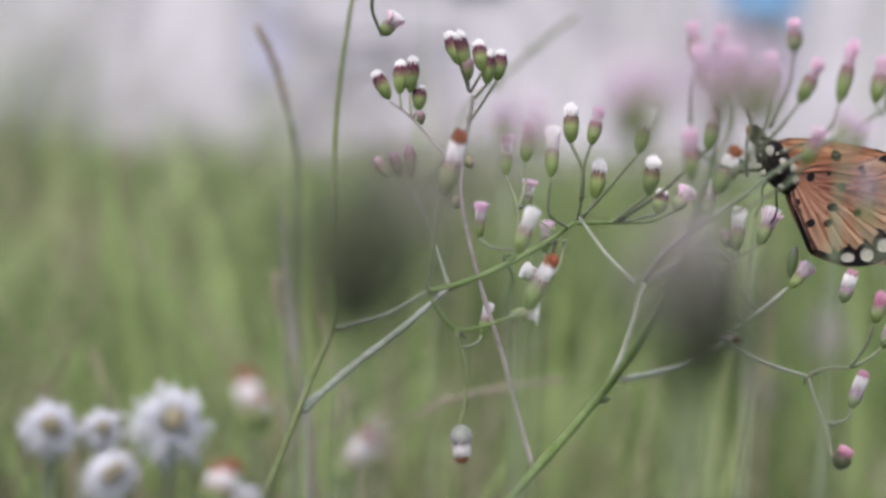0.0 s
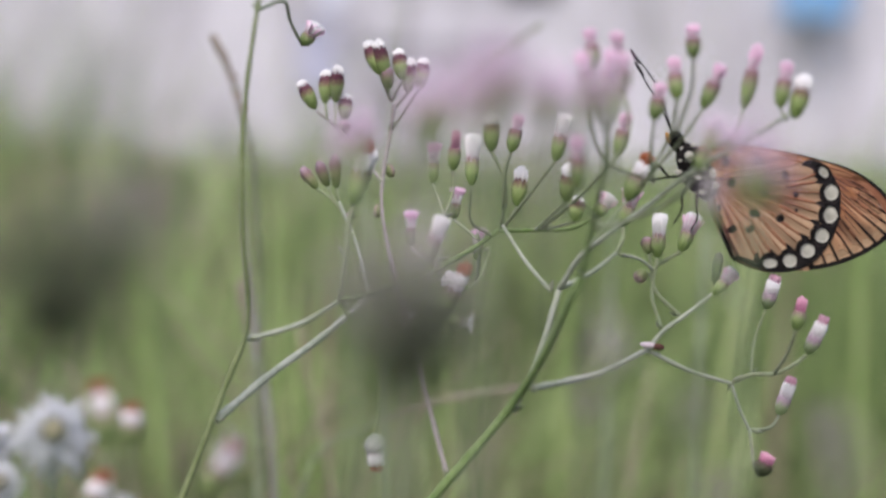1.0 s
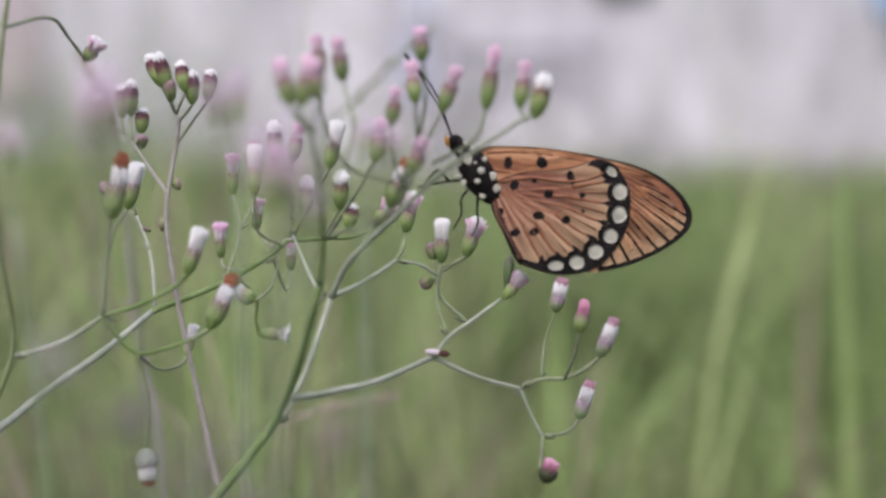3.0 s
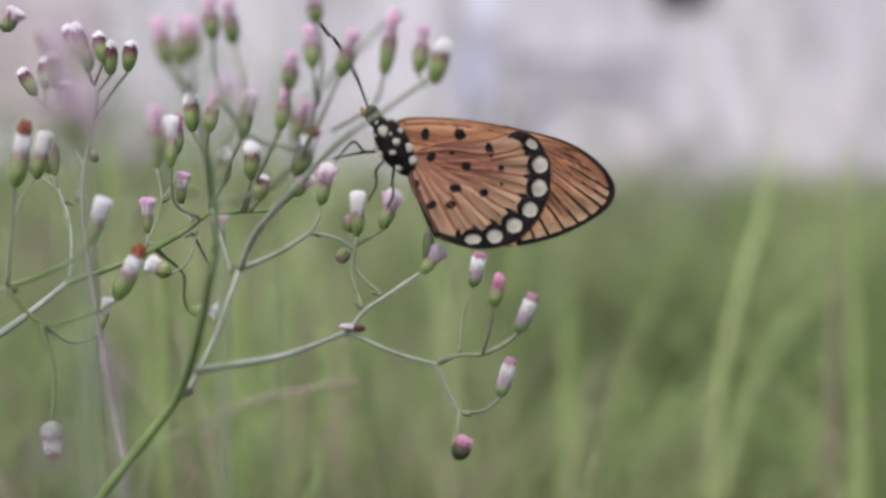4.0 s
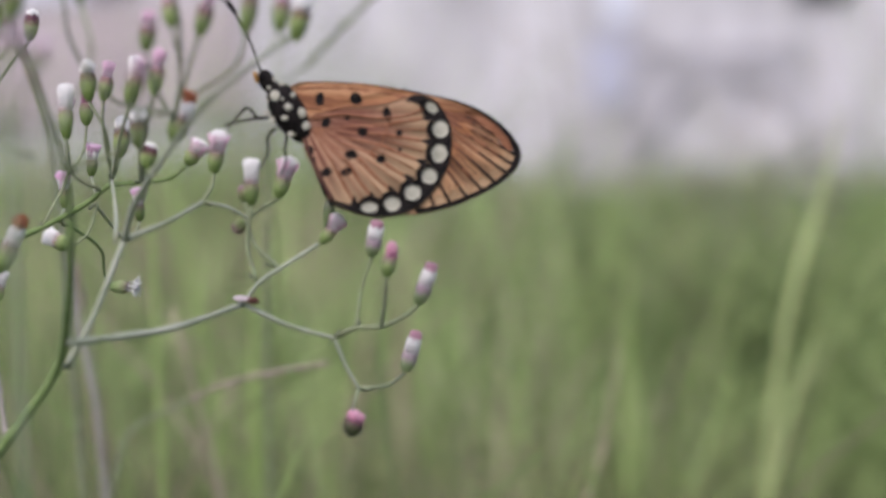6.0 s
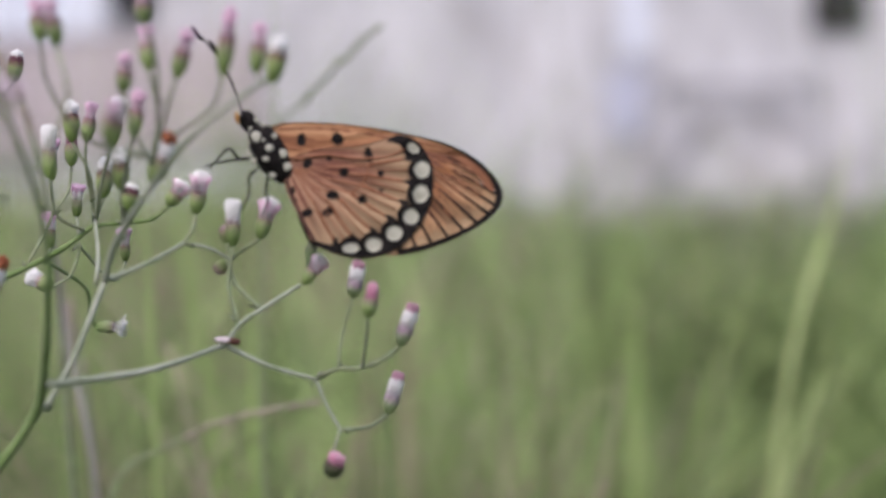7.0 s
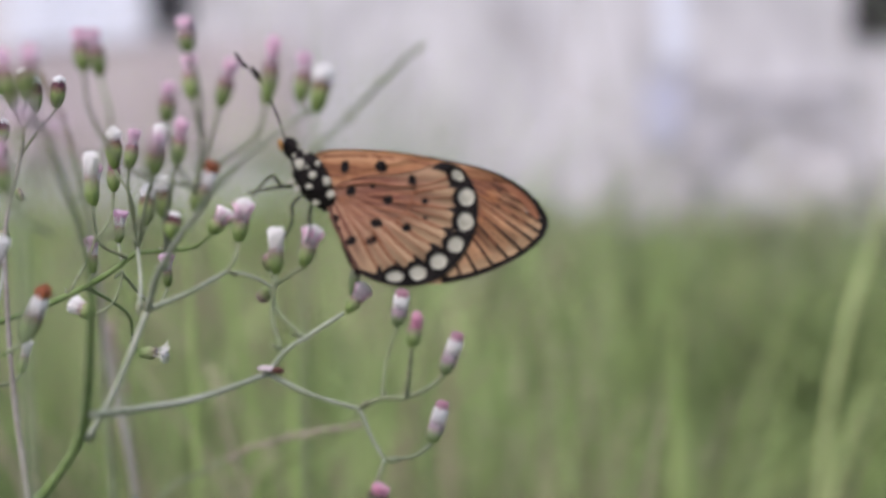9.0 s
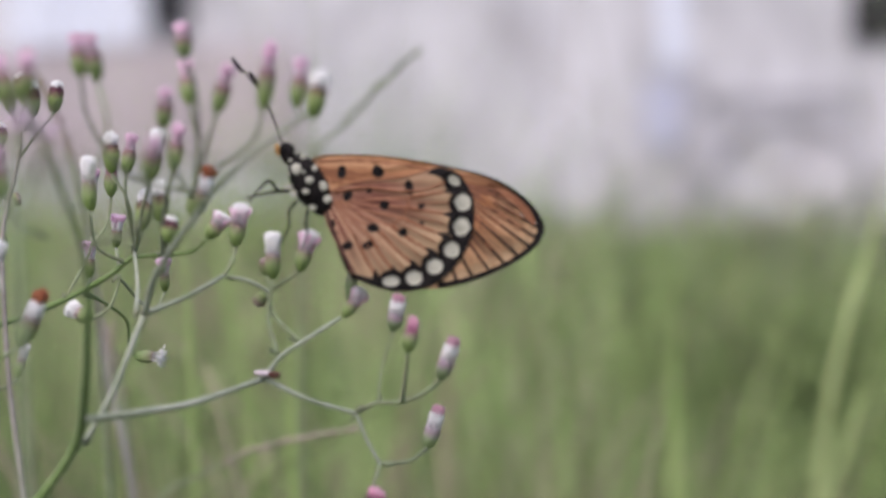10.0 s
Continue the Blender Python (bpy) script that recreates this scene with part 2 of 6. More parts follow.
def loose_shape(num, thick, rng):
    """Bristles that stand out on all sides of a withered head."""
    pieces = []
    for k in range(num):
        z, w = 1 - 2 * (k + 0.5) / num, k * 2.39996
        r = math.sqrt(1 - z * z)
        d = Vector((r * math.cos(w) * 0.62, r * math.sin(w) * 0.62, z * 0.55)) * rng.uniform(0.55, 1.1)
        bend = Vector([rng.uniform(-0.12, 0.12) for _ in range(3)])
        c = Vector((0, 0, 0.55))
        pieces.append(tube([c + d * 0.25, c + d * 0.6 + bend * 0.5, c + d + bend], thick * 0.6, thick, 4, 0.15))
    return join(*pieces)


def star_shape(rng):
    """Open florets: slender tubes whose five tips curl outwards."""
    pieces = []
    for k in range(6):
        w = k * 2.39996
        q = math.sqrt((k + 0.5) / 6) * 0.30
        top = Vector((q * math.cos(w) * 1.5, q * math.sin(w) * 1.5, 0.78 + rng.uniform(-0.05, 0.05)))
        pieces.append(tube([Vector((q * math.cos(w), q * math.sin(w), 0.5)), top], 0.035, 0.05, 4, 0.1))
        for j in range(5):
            a = w + j * 1.2566
            d = Vector((math.cos(a), math.sin(a), 0))
            pieces.append(tube([top, top + d * 0.18 + Vector((0, 0, 0.10)), top + d * 0.48 + Vector((0, 0, 0.12))], 0.034, 0.016, 4, 0.1))
    return join(*pieces)


# kind: hull height, hull material, shut, width in mm, label, tufts (name, material, number, foot, crown, z0, z1, thickness, flare)
KINDS = {
    "bud": (1.0, "hull_young", True, 1.9, "closed green bud tinged purple", []),
    "darkbud": (0.84, "hull_bud", "cap", 2.15, "green bud with a dark purple rim and white cap", [("pappus", "white", 46, 0.30, 0.40, 0.72, 1.04, 0.06, 0.0)]),
    "budwhite": (0.70, "hull_bud", False, 2.25, "purple-rimmed head with a white dome", [("pappus", "white", 80, 0.36, 0.50, 0.60, 1.04, 0.055, 0.0)]),
    "pink": (0.60, "hull", False, 1.95, "green head with pale pink florets", [("pappus", "blush", 26, 0.34, 0.33, 0.5, 0.86, 0.05, 0.0), ("floret_tuft", "pink", 48, 0.30, 0.36, 0.55, 1.0, 0.045, 0.14)]),
    "pinkbud": (0.55, "hull", False, 2.0, "slim head with deep pink florets", [("floret_tuft", "deep", 36, 0.36, 0.36, 0.45, 1.0, 0.065, 0.0)]),
    "pinkcup": (0.54, "hull", False, 2.0, "small cup of pink florets", [("pappus", "white", 30, 0.30, 0.46, 0.42, 0.86, 0.05, 0.0), ("floret_tuft", "rose", 64, 0.24, 0.50, 0.60, 1.0, 0.05, 0.14)]),
    "pinkwhite": (0.5, "hull_grey", False, 2.3, "greyish head, white pappus with pink tips",
                  [("pappus", "white", 96, 0.41, 0.41, 0.42, 0.86, 0.05, 0.0), ("floret_tuft", "deep", 40, 0.32, 0.36, 0.76, 1.0, 0.055, 0.0)]),
    "whitepink": (0.55, "hull", False, 2.3, "head with white and pink florets",
                  [("pappus", "white", 70, 0.38, 0.48, 0.46, 1.0, 0.045, 0.06), ("floret_tuft", "pink", 34, 0.42, 0.6, 0.5, 0.94, 0.045, 0.14)]),
    "white": (0.55, "hull", False, 2.2, "green head with a white brush of pappus", [("pappus", "white", 110, 0.40, 0.46, 0.46, 1.0, 0.042, 0.06)]),
    "brown": (0.52, "hull", False, 2.6, "fading head, white pappus under brown florets",
              [("pappus", "white", 90, 0.40, 0.40, 0.44, 0.84, 0.05, 0.0), ("floret_tuft", "brown", 26, 0.28, 0.36, 0.74, 1.0, 0.06, 0.05)]),
    "green": (1.0, "hull_green", True, 2.4, "closed green head", []),
    "hang": (0.48, "hull_wool", False, 3.0, "nodding grey head with a white tuft and brown tip",
             [("pappus", "white", 54, 0.36, 0.36, 0.40, 0.90, 0.06, 0.0), ("floret_tuft", "brown", 22, 0.24, 0.26, 0.80, 1.04, 0.06, 0.0)]),
    "pinkdark": (0.62, "hull_shade", False, 2.6, "dark nodding head with pink florets", [("floret_tuft", "deep", 40, 0.38, 0.42, 0.5, 1.0, 0.07, 0.0)]),
    "star": (0.62, "hull_star", False, 2.3, "open head with curling white florets", []),
    "dusky": (0.35, "hull_grey", False, 3.0, "dull mauve head gone loose", [("pappus", "mauve", 34, 0.22, 0.6, 0.15, 1.1, 0.02, 0.2)]),
    "pale": (0.3, "hull", False, 3.4, "pale pinkish head gone loose", [("pappus", "blush", 36, 0.22, 0.6, 0.12, 1.1, 0.022, 0.25)]),
    "lilac": (0.5, "hull", False, 2.4, "loose pale lilac flower head", [("floret_tuft", "lilac", 40, 0.3, 0.66, 0.35, 1.08, 0.022, 0.3)]),
    "black": (0.5, "hull_shade", False, 4.0, "withered head with loose bristles, coloured blackish for its shaded side", [("floret_tuft", "tuft_shade", 90, 0.3, 0.62, 0.1, 1.12, 0.015, 0.25)]),
    "dark": (0.25, "hull_grey", False, 3.6, "withered head with loose bristles, coloured dark for its shaded side", [("floret_tuft", "dusk", 54, 0.3, 0.62, 0.1, 1.12, 0.014, 0.3)]),
}
LOOSE = {"dusky": 0.3, "pale": 0.3, "black": 0.2, "dark": 0.2, "lilac": 0.3}
SLIM = {"pinkcup": 0.74, "star": 0.82, "pinkwhite": 0.88, "whitepink": 0.88, "white": 0.9}
DOMES = {"white": 0.08, "pinkcup": 0.10, "whitepink": 0.12, "darkbud": 0.34, "budwhite": 0.36, "pinkwhite": 0.08}
SHAPES = {}


def shapes_of(kind, variant):
    key = (kind, variant)
    if key not in SHAPES:
        rng = random.Random(hash_of(kind) + variant)
        top, mat, shut, width, label, tufts = KINDS[kind]
        v, f = hull_shape(top, rng, shut, LOOSE.get(kind, SLIM.get(kind, 1.0)))
        hull = mesh_of("hull_" + kind, v, f, M[mat])
        tops = []
        for nm, mt, num, rb, rt, z0, z1, th, fl in tufts:
            if kind in LOOSE:
                v, f = loose_shape(num, th, rng)
            else:
                v, f = tuft_shape(num, rb, rt, z0, z1, th, rng, fl, dome=DOMES.get(kind, 0.2))
            tops.append((nm, mesh_of(nm + "_" + kind, v, f, M[mt])))
        if kind == "star":
            v, f = star_shape(rng)
            tops.append(("floret_tuft", mesh_of("open_florets", v, f, M["white"])))
        SHAPES[key] = (hull, tops)
    return SHAPES[key]


def hash_of(word):
    return sum(ord(c) * (i + 7) for i, c in enumerate(word))


class Plant:
    """A herb: stems and flower heads, in centimetres of the place."""

    def __init__(self, name, label, category, foot, stuff="stem"):
        self.foot = Vector(foot) * 0.01
        self.root = tagged(new(name), label, category)
        self.root.location = self.foot
        self.count = 0
        self.look = stuff

    def at(self, p):
        return Vector(p) * 0.01 - self.foot

    def stem(self, name, pts, r0, r1, mat=None):
        pts = spline([self.at(p) for p in pts], 5)
        k = mat or {"main_stem": "dark_stem", "peduncle": "twig"}.get(name, self.look)
        slim = {"branch": 0.95, "peduncle": 1.25}.get(name, 1.0)
        v, f = tube(pts, r0 * 0.001 * slim, r1 * 0.001 * slim, 8 if name != "peduncle" else 6, 0.12)
        high = [p for p in pts if p.z + self.foot.z > 0.33]
        if len(high) > 1:
            v, f = join((v, f), fuzz(high, (r0 + r1) * 0.0005, 9, 0.00022, random))
        ob = part_mesh(name, mesh_of(name, v, f, M[k]), self.root)
        if name != "main_stem" and len(high) > 3 and (pts[-1] - pts[0]).length > 0.004:
            # a tiny scale leaf where the branch leaves its stem
            d = (pts[2] - pts[0]).normalized()
            o = Vector((random.uniform(-1, 1), -0.6, random.uniform(-0.2, 0.6))).normalized()
            s = d.cross(o).normalized()
            ln, q = random.uniform(0.0009, 0.0018), pts[0] + o * r0 * 0.0008
            e = (d + o * 0.7).normalized()
            w = s * ln * 0.2
            leaf = [q - w * 0.6, q + w * 0.6, q + e * ln * 0.45 - w, q + e * ln * 0.45 + w, q + e * ln + o * ln * 0.15, q + e * ln * 0.4 - o * ln * 0.08]
            part_mesh("bract", mesh_of("bract", leaf, [(0, 1, 3, 2), (2, 3, 4), (0, 2, 5), (1, 5, 3), (2, 4, 5), (3, 5, 4)], M["twig"]), ob, "tiny brownish scale leaf")

    def head(self, kind, base, tip, width=None):
        self.count += 1
        b, t = self.at(base), self.at(tip)
        d = t - b
        top, mat, shut, wide, label, tufts = KINDS[kind]
        w = (width or wide) * (0.001 if kind in LOOSE else 0.00092)
        hull, tops = shapes_of(kind, self.count % 3)
        turn = d.to_track_quat("Z", "Y").to_matrix().to_4x4() @ Matrix.Rotation(self.count * 1.7, 4, "Z")
        m = Matrix.Translation(b) @ turn @ Matrix.Diagonal((w, w, d.length, 1))
        ob = part_mesh("flower_head", hull, self.root, label, m)
        for nm, me in tops:
            part_mesh(nm, me, ob)


# ---- ground, grass and the wall behind the field ----
M["soil"] = mottled("mossy_soil", (0.06, 0.075, 0.03), (0.12, 0.14, 0.06), 1.2, 0.95, 0.1, 0.6, 0.02, 8)
M["grass"] = mottled("grass_blades", (0.088, 0.147, 0.038), (0.35, 0.445, 0.168), 1.7, 0.55, 0.3, 0.2, 0.001, 4, 0.6, island=True)
# dull green, darkened further to stand in for shade between the blades
M["thicket"] = mottled("thicket_blades_shaded", (0.078, 0.098, 0.036), (0.19, 0.21, 0.09), 6.0, 0.55, 0.3, 0.2, 0.001, 4, 0.4, island=True)
M["dry"] = mottled("dry_stems", (0.24, 0.19, 0.125), (0.43, 0.37, 0.28), 5.0, 0.7, 0.2, 0.2, 0.001, 5, 0.3, island=True)
M["blade"] = mottled("bright_grass", (0.25, 0.375, 0.105), (0.38, 0.49, 0.185), 40.0, 0.5, 0.3, 0.2, 0.0005, 5, 0.1)
M["pale_blade"] = mottled("pale_green_grass", (0.36, 0.46, 0.17), (0.50, 0.58, 0.26), 40.0, 0.5, 0.3, 0.2, 0.0005, 5, 0.1)
M["straw"] = mottled("dry_grass", (0.30, 0.26, 0.16), (0.42, 0.38, 0.25), 60.0, 0.7, 0.2, 0.3, 0.0005, 5, 0.12)
M["lilac_leaf"] = mottled("dry_lilac_leaf", (0.30, 0.27, 0.27), (0.44, 0.41, 0.42), 60.0, 0.7, 0.2, 0.3, 0.0005, 5, 0.12)
M["plaster"] = mottled("stained_white_plaster", (0.43, 0.42, 0.437), (0.77, 0.752, 0.775), 2.0, 0.9, 0.15, 0.4, 0.004, 3, stretch=(1.5, 1, 0.7))
M["apron"] = mottled("worn_concrete", (0.24, 0.23, 0.20), (0.38, 0.365, 0.33), 1.6, 0.9, 0.15, 0.4, 0.004, 6)
M["moulding"] = mottled("weathered_moulding", (0.42, 0.412, 0.432), (0.64, 0.62, 0.645), 5.0, 0.9, 0.15, 0.4, 0.004, 5)
M["dull_blue"] = mottled("dull_blue_paint", (0.42, 0.43, 0.54), (0.56, 0.57, 0.68), 4.0, 0.8, 0.2, 0.2, 0.002, 5)
M["panel"] = mottled("pale_blue_paint", (0.72, 0.75, 0.86), (0.82, 0.84, 0.93), 2.0, 0.5, 0.3, 0.1, 0.002, 6)
# near-black colour stands in for the shade inside openings of the wall
M["shade"] = mottled("painted_opening_shade", (0.015, 0.015, 0.02), (0.05, 0.05, 0.055), 6.0, 0.8, 0.2, 0.2, 0.002, 6)
M["brick"] = mottled("weathered_plinth", (0.42, 0.36, 0.37), (0.58, 0.52, 0.53), 3.0, 0.9, 0.15, 0.4, 0.004, 6)
M["blue"] = mottled("blue_tarpaulin", (0.16, 0.38, 0.66), (0.26, 0.50, 0.78), 5.0, 0.4, 0.4, 0.3, 0.01, 5)


def blob(centre, size, axis=(0, 0, 1), seg=12, rings=8, lumps=0.0, seed=0):
    """An egg in mm, long side along axis."""
    rng = random.Random(seed)
    turn = Vector(axis).to_track_quat("Z", "Y").to_matrix()
    vs, fs = [], []
    for i in range(rings + 1):
        th = math.pi * i / rings
        for k in range(seg):
            ph = 2 * math.pi * k / seg
            s = 1 + rng.uniform(-lumps, lumps)
            p = Vector((size[0] * math.sin(th) * math.cos(ph) * s, size[1] * math.sin(th) * math.sin(ph) * s, -size[2] * math.cos(th)))
            vs.append((Vector(centre) + turn @ p) * 0.001)
    for i in range(rings):
        for k in range(seg):
            j = (k + 1) % seg
            fs.append((i * seg + k, i * seg + j, (i + 1) * seg + j, (i + 1) * seg + k))
    return vs, fs


def box_mesh(name, x0, x1, y0, y1, z0, z1, mat, bevel=0.01):
    bm = bmesh.new()
    bmesh.ops.create_cube(bm, size=1)
    for v in bm.verts:
        v.co = Vector(((x0 + x1) / 2 + v.co.x * (x1 - x0), (y0 + y1) / 2 + v.co.y * (y1 - y0), (z0 + z1) / 2 + v.co.z * (z1 - z0)))
    if bevel:
        bmesh.ops.bevel(bm, geom=bm.edges[:], offset=bevel, segments=2, affect="EDGES")
    me = bpy.data.meshes.new(name)
    bm.to_mesh(me)
    bm.free()
    me.materials.append(mat)
    return me


def ground():
    nx = 60
    xs = [math.copysign(abs(k / (nx / 2)) ** 3 * 300, k) for k in range(-nx // 2, nx // 2 + 1)]
    vs = [(x, y, 0.012 * noise.noise((x * 2, y * 2, 0)) if abs(x) < 10 and abs(y) < 10 else 0.0) for y in xs for x in xs]
    w = nx + 1
    fs = [(j * w + i, j * w + i + 1, (j + 1) * w + i + 1, (j + 1) * w + i) for j in range(nx) for i in range(nx)]
    tagged(new("ground", mesh_of("ground", vs, fs, M["soil"])), "rough green ground under the grass", "ground", kind="structure")


def grass_field(name, num, near, far, low, high, mat, seed, width, gaps=None, lanes=None, wisps=0.0):
    """Blades over the field, thicker near the lens; gaps: only where the ground is patchy enough; wisps: share of blades that outgrow the rest."""
    rg = np.random.default_rng(seed)
    # denser towards the camera
    y = np.minimum(near * (far / near) ** rg.random(num) * np.exp(rg.normal(0, 0.12, num)), far)
    x = (rg.random(num) * 0.86 - 0.52) * y * 1.12 + (rg.random(num) - 0.5) * 0.5
    # a third of the blades run on far to both sides
    x = np.where(rg.random(num) < 0.36, x + rg.normal(0, 1.1, num) * (0.5 + 0.4 * y), x)
    if lanes is not None:
        x = (lanes[0] + (lanes[1] - lanes[0]) * rg.random(num) ** 0.8) * y
    clump = np.array([noise.noise((a * 2.3, b * 1.6, seed)) for a, b in zip(x, y)])
    if gaps is not None:
        keep = np.array([noise.noise((a * 1.9, b * 1.3, seed + 9)) for a, b in zip(x, y)]) > gaps
        x, y, clump, num = x[keep], y[keep], clump[keep], int(keep.sum())
    h = rg.uniform(low, high, num) * np.clip(1.9 / (y + 0.5), 0.2, 1.0) * (1 + 0.9 * clump + 0.5 * np.array([noise.noise((a * 6, b * 3, seed + 3)) for a, b in zip(x, y)]))
    # the grass stands lower to the east
    h = h * (1 - 0.50 * np.clip((x + 0.18 * y) / (0.16 * y + 0.05), 0, 1) * np.clip(y - 1.5, 0, 1))
    open_strip = np.clip((x / y + 0.22) / 0.08, 0, 1) * np.clip((0.09 - x / y) / 0.08, 0, 1) * np.clip(y - 1.2, 0, 1)
    h = h * (1 - open_strip) + np.minimum(h, np.maximum(0.415 - 0.0575 * y, 0.012) * rg.uniform(0.55, 1.12, num)) * open_strip
    tall = (rg.random(num) < wisps) & (y > 1.4) & (y < 4.6)
    h = np.where(tall, (0.42 - 0.034 * y) * rg.uniform(0.82, 1.06, num), h)
    wd = width * rg.uniform(0.5, 1.3, num) * (0.6 + 0.25 * y)
    ang = rg.uniform(0, 2 * np.pi, num)
    lean = rg.uniform(0.05, 0.95, num) ** 1.3 * h
    face = rg.uniform(-0.9, 0.9, num)
    vs = np.zeros((num, 7, 3))
    for i, (f, wf) in enumerate(((0, 0.8), (0.4, 1.0), (0.75, 0.7))):
        cx, cy, cz = x + np.cos(ang) * lean * f * f, y + np.sin(ang) * lean * f * f, h * f * (1 - 0.1 * f) - 0.01
        for j, s in enumerate((-0.5, 0.5)):
            vs[:, i * 2 + j] = np.stack([cx + s * wd * wf * np.cos(face), cy + s * wd * wf * np.sin(face), cz], -1)
    vs[:, 6] = np.stack([x + np.cos(ang) * lean, y + np.sin(ang) * lean, h * 0.92], -1)
    base = np.arange(num)[:, None] * 7
    faces = np.concatenate([base + np.array([0, 1, 3, 2]), base + np.array([2, 3, 5, 4])]).tolist() + (base + np.array([4, 5, 6])).tolist()
    me = mesh_of(name, vs.reshape(-1, 3).tolist(), faces, mat)
    label = "dry tan grass stalks in the field" if mat == M["dry"] else "long green grass of the field"
    return tagged(new(name, me), label, "grass", kind="stuff")


def surrounding_grass(name, num, mat, seed):
    """Low grass over all the ground between the walls."""
    rg = np.random.default_rng(seed)
    x, y = rg.uniform(-7, 7, num), rg.uniform(-6, 7.45, num)
    near = np.exp(rg.uniform(np.log(0.25), np.log(7), num // 3))
    turn = rg.uniform(0, 2 * np.pi, num // 3)
    x[:num // 3], y[:num // 3] = near * np.cos(turn), near * np.sin(turn)
    h = rg.uniform(0.05, 0.17, num) * (1 + 0.5 * np.array([noise.noise((a * 1.3, b * 1.3, seed)) for a, b in zip(x, y)]))
    h = np.where(y > 4.8, np.minimum(h, np.maximum(0.415 - 0.0575 * y, 0.012)), h)
    ang, face, lean, wd = rg.uniform(0, 2 * np.pi, num), rg.uniform(0, np.pi, num), rg.uniform(0.1, 0.6, num) * h, rg.uniform(0.003, 0.009, num)
    vs = np.zeros((num, 5, 3))
    for i, (f, wf) in enumerate(((0, 0.8), (0.55, 1.0))):
        for j, s in enumerate((-0.5, 0.5)):
            vs[:, i * 2 + j] = np.stack([x + np.cos(ang) * lean * f * f + s * wd * wf * np.cos(face), y + np.sin(ang) * lean * f * f + s * wd * wf * np.sin(face), h * f - 0.01], -1)
    vs[:, 4] = np.stack([x + np.cos(ang) * lean, y + np.sin(ang) * lean, h * 0.9], -1)
    base = np.arange(num)[:, None] * 5
    faces = (base + np.array([0, 1, 3, 2])).tolist() + (base + np.array([2, 3, 4])).tolist()
    keep = mesh_of(name, vs.reshape(-1, 3).tolist(), faces, mat)
    tagged(new(name, keep), "low green grass over the whole plot", "grass", kind="stuff")


def thicket(name, num, mat, seed, middle=-0.15, spread=0.17):
    """Blades and small leaves standing close behind the herbs; their dark colour includes shade."""
    rng = random.Random(seed)
    vs, fs = [], []
    for k in range(num):
        y = 0.10 + abs(rng.gauss(0, 0.28))
        x = rng.gauss(middle, spread) * (y + 0.24)
        h, a = rng.uniform(0.15, 0.36) * max(0.4, 1 - 0.35 * y), rng.uniform(0, 6.28)
        d, s = Vector((math.cos(a), math.sin(a), 0)), Vector((1, rng.uniform(-0.6, 0.6), 0)) * rng.uniform(0.0010, 0.0026)
        ln = h * rng.uniform(0.03, 0.35)
        k = len(vs)
        for f, w in ((0, 0.8), (0.4, 1.0), (0.75, 0.7)):
            q = Vector((x, y, h * f - 0.01)) + d * ln * f * f
            vs += [q - s * w, q + s * w]
        vs.append(Vector((x, y, h * 0.96)) + d * ln)
        fs += [(k, k + 1, k + 3, k + 2), (k + 2, k + 3, k + 5, k + 4), (k + 4, k + 5, k + 6)]
    tagged(new(name, mesh_of(name, vs, fs, mat)), "green blades close behind the herbs, coloured darker for the shade between them", "grass", kind="stuff")


def tangle(name, num, mat, seed):
    """Thin bent stalks of weeds just behind the herbs."""
    rng = random.Random(seed)
    pieces = []
    for k in range(num):
        y = rng.uniform(0.10, 0.62)
        x = rng.uniform(-0.42, 0.02) * (y + 0.24) + rng.uniform(-0.04, 0.03)
        h = rng.uniform(0.2, 0.40) - 0.05 * rng.random()
        a = rng.uniform(0, 6.28)
        ln = rng.uniform(0.01, 0.12)
        d = Vector((math.cos(a), math.sin(a) * 0.5, 0))
        pts = spline([Vector((x, y, -0.01)), Vector((x, y, h * 0.5)) + d * ln * 0.2, Vector((x, y, h * 0.85)) + d * ln * 0.55, Vector((x, y, h * rng.uniform(0.9, 1.0))) + d * ln], 4)
        pieces.append(tube(pts, rng.uniform(0.0004, 0.0010), 0.0003, 4, 0.1))
    v, f = join(*pieces)
    tagged(new(name, mesh_of(name, v, f, mat)), "tangle of thin bent weed stalks behind the herbs", "weeds", kind="stuff")


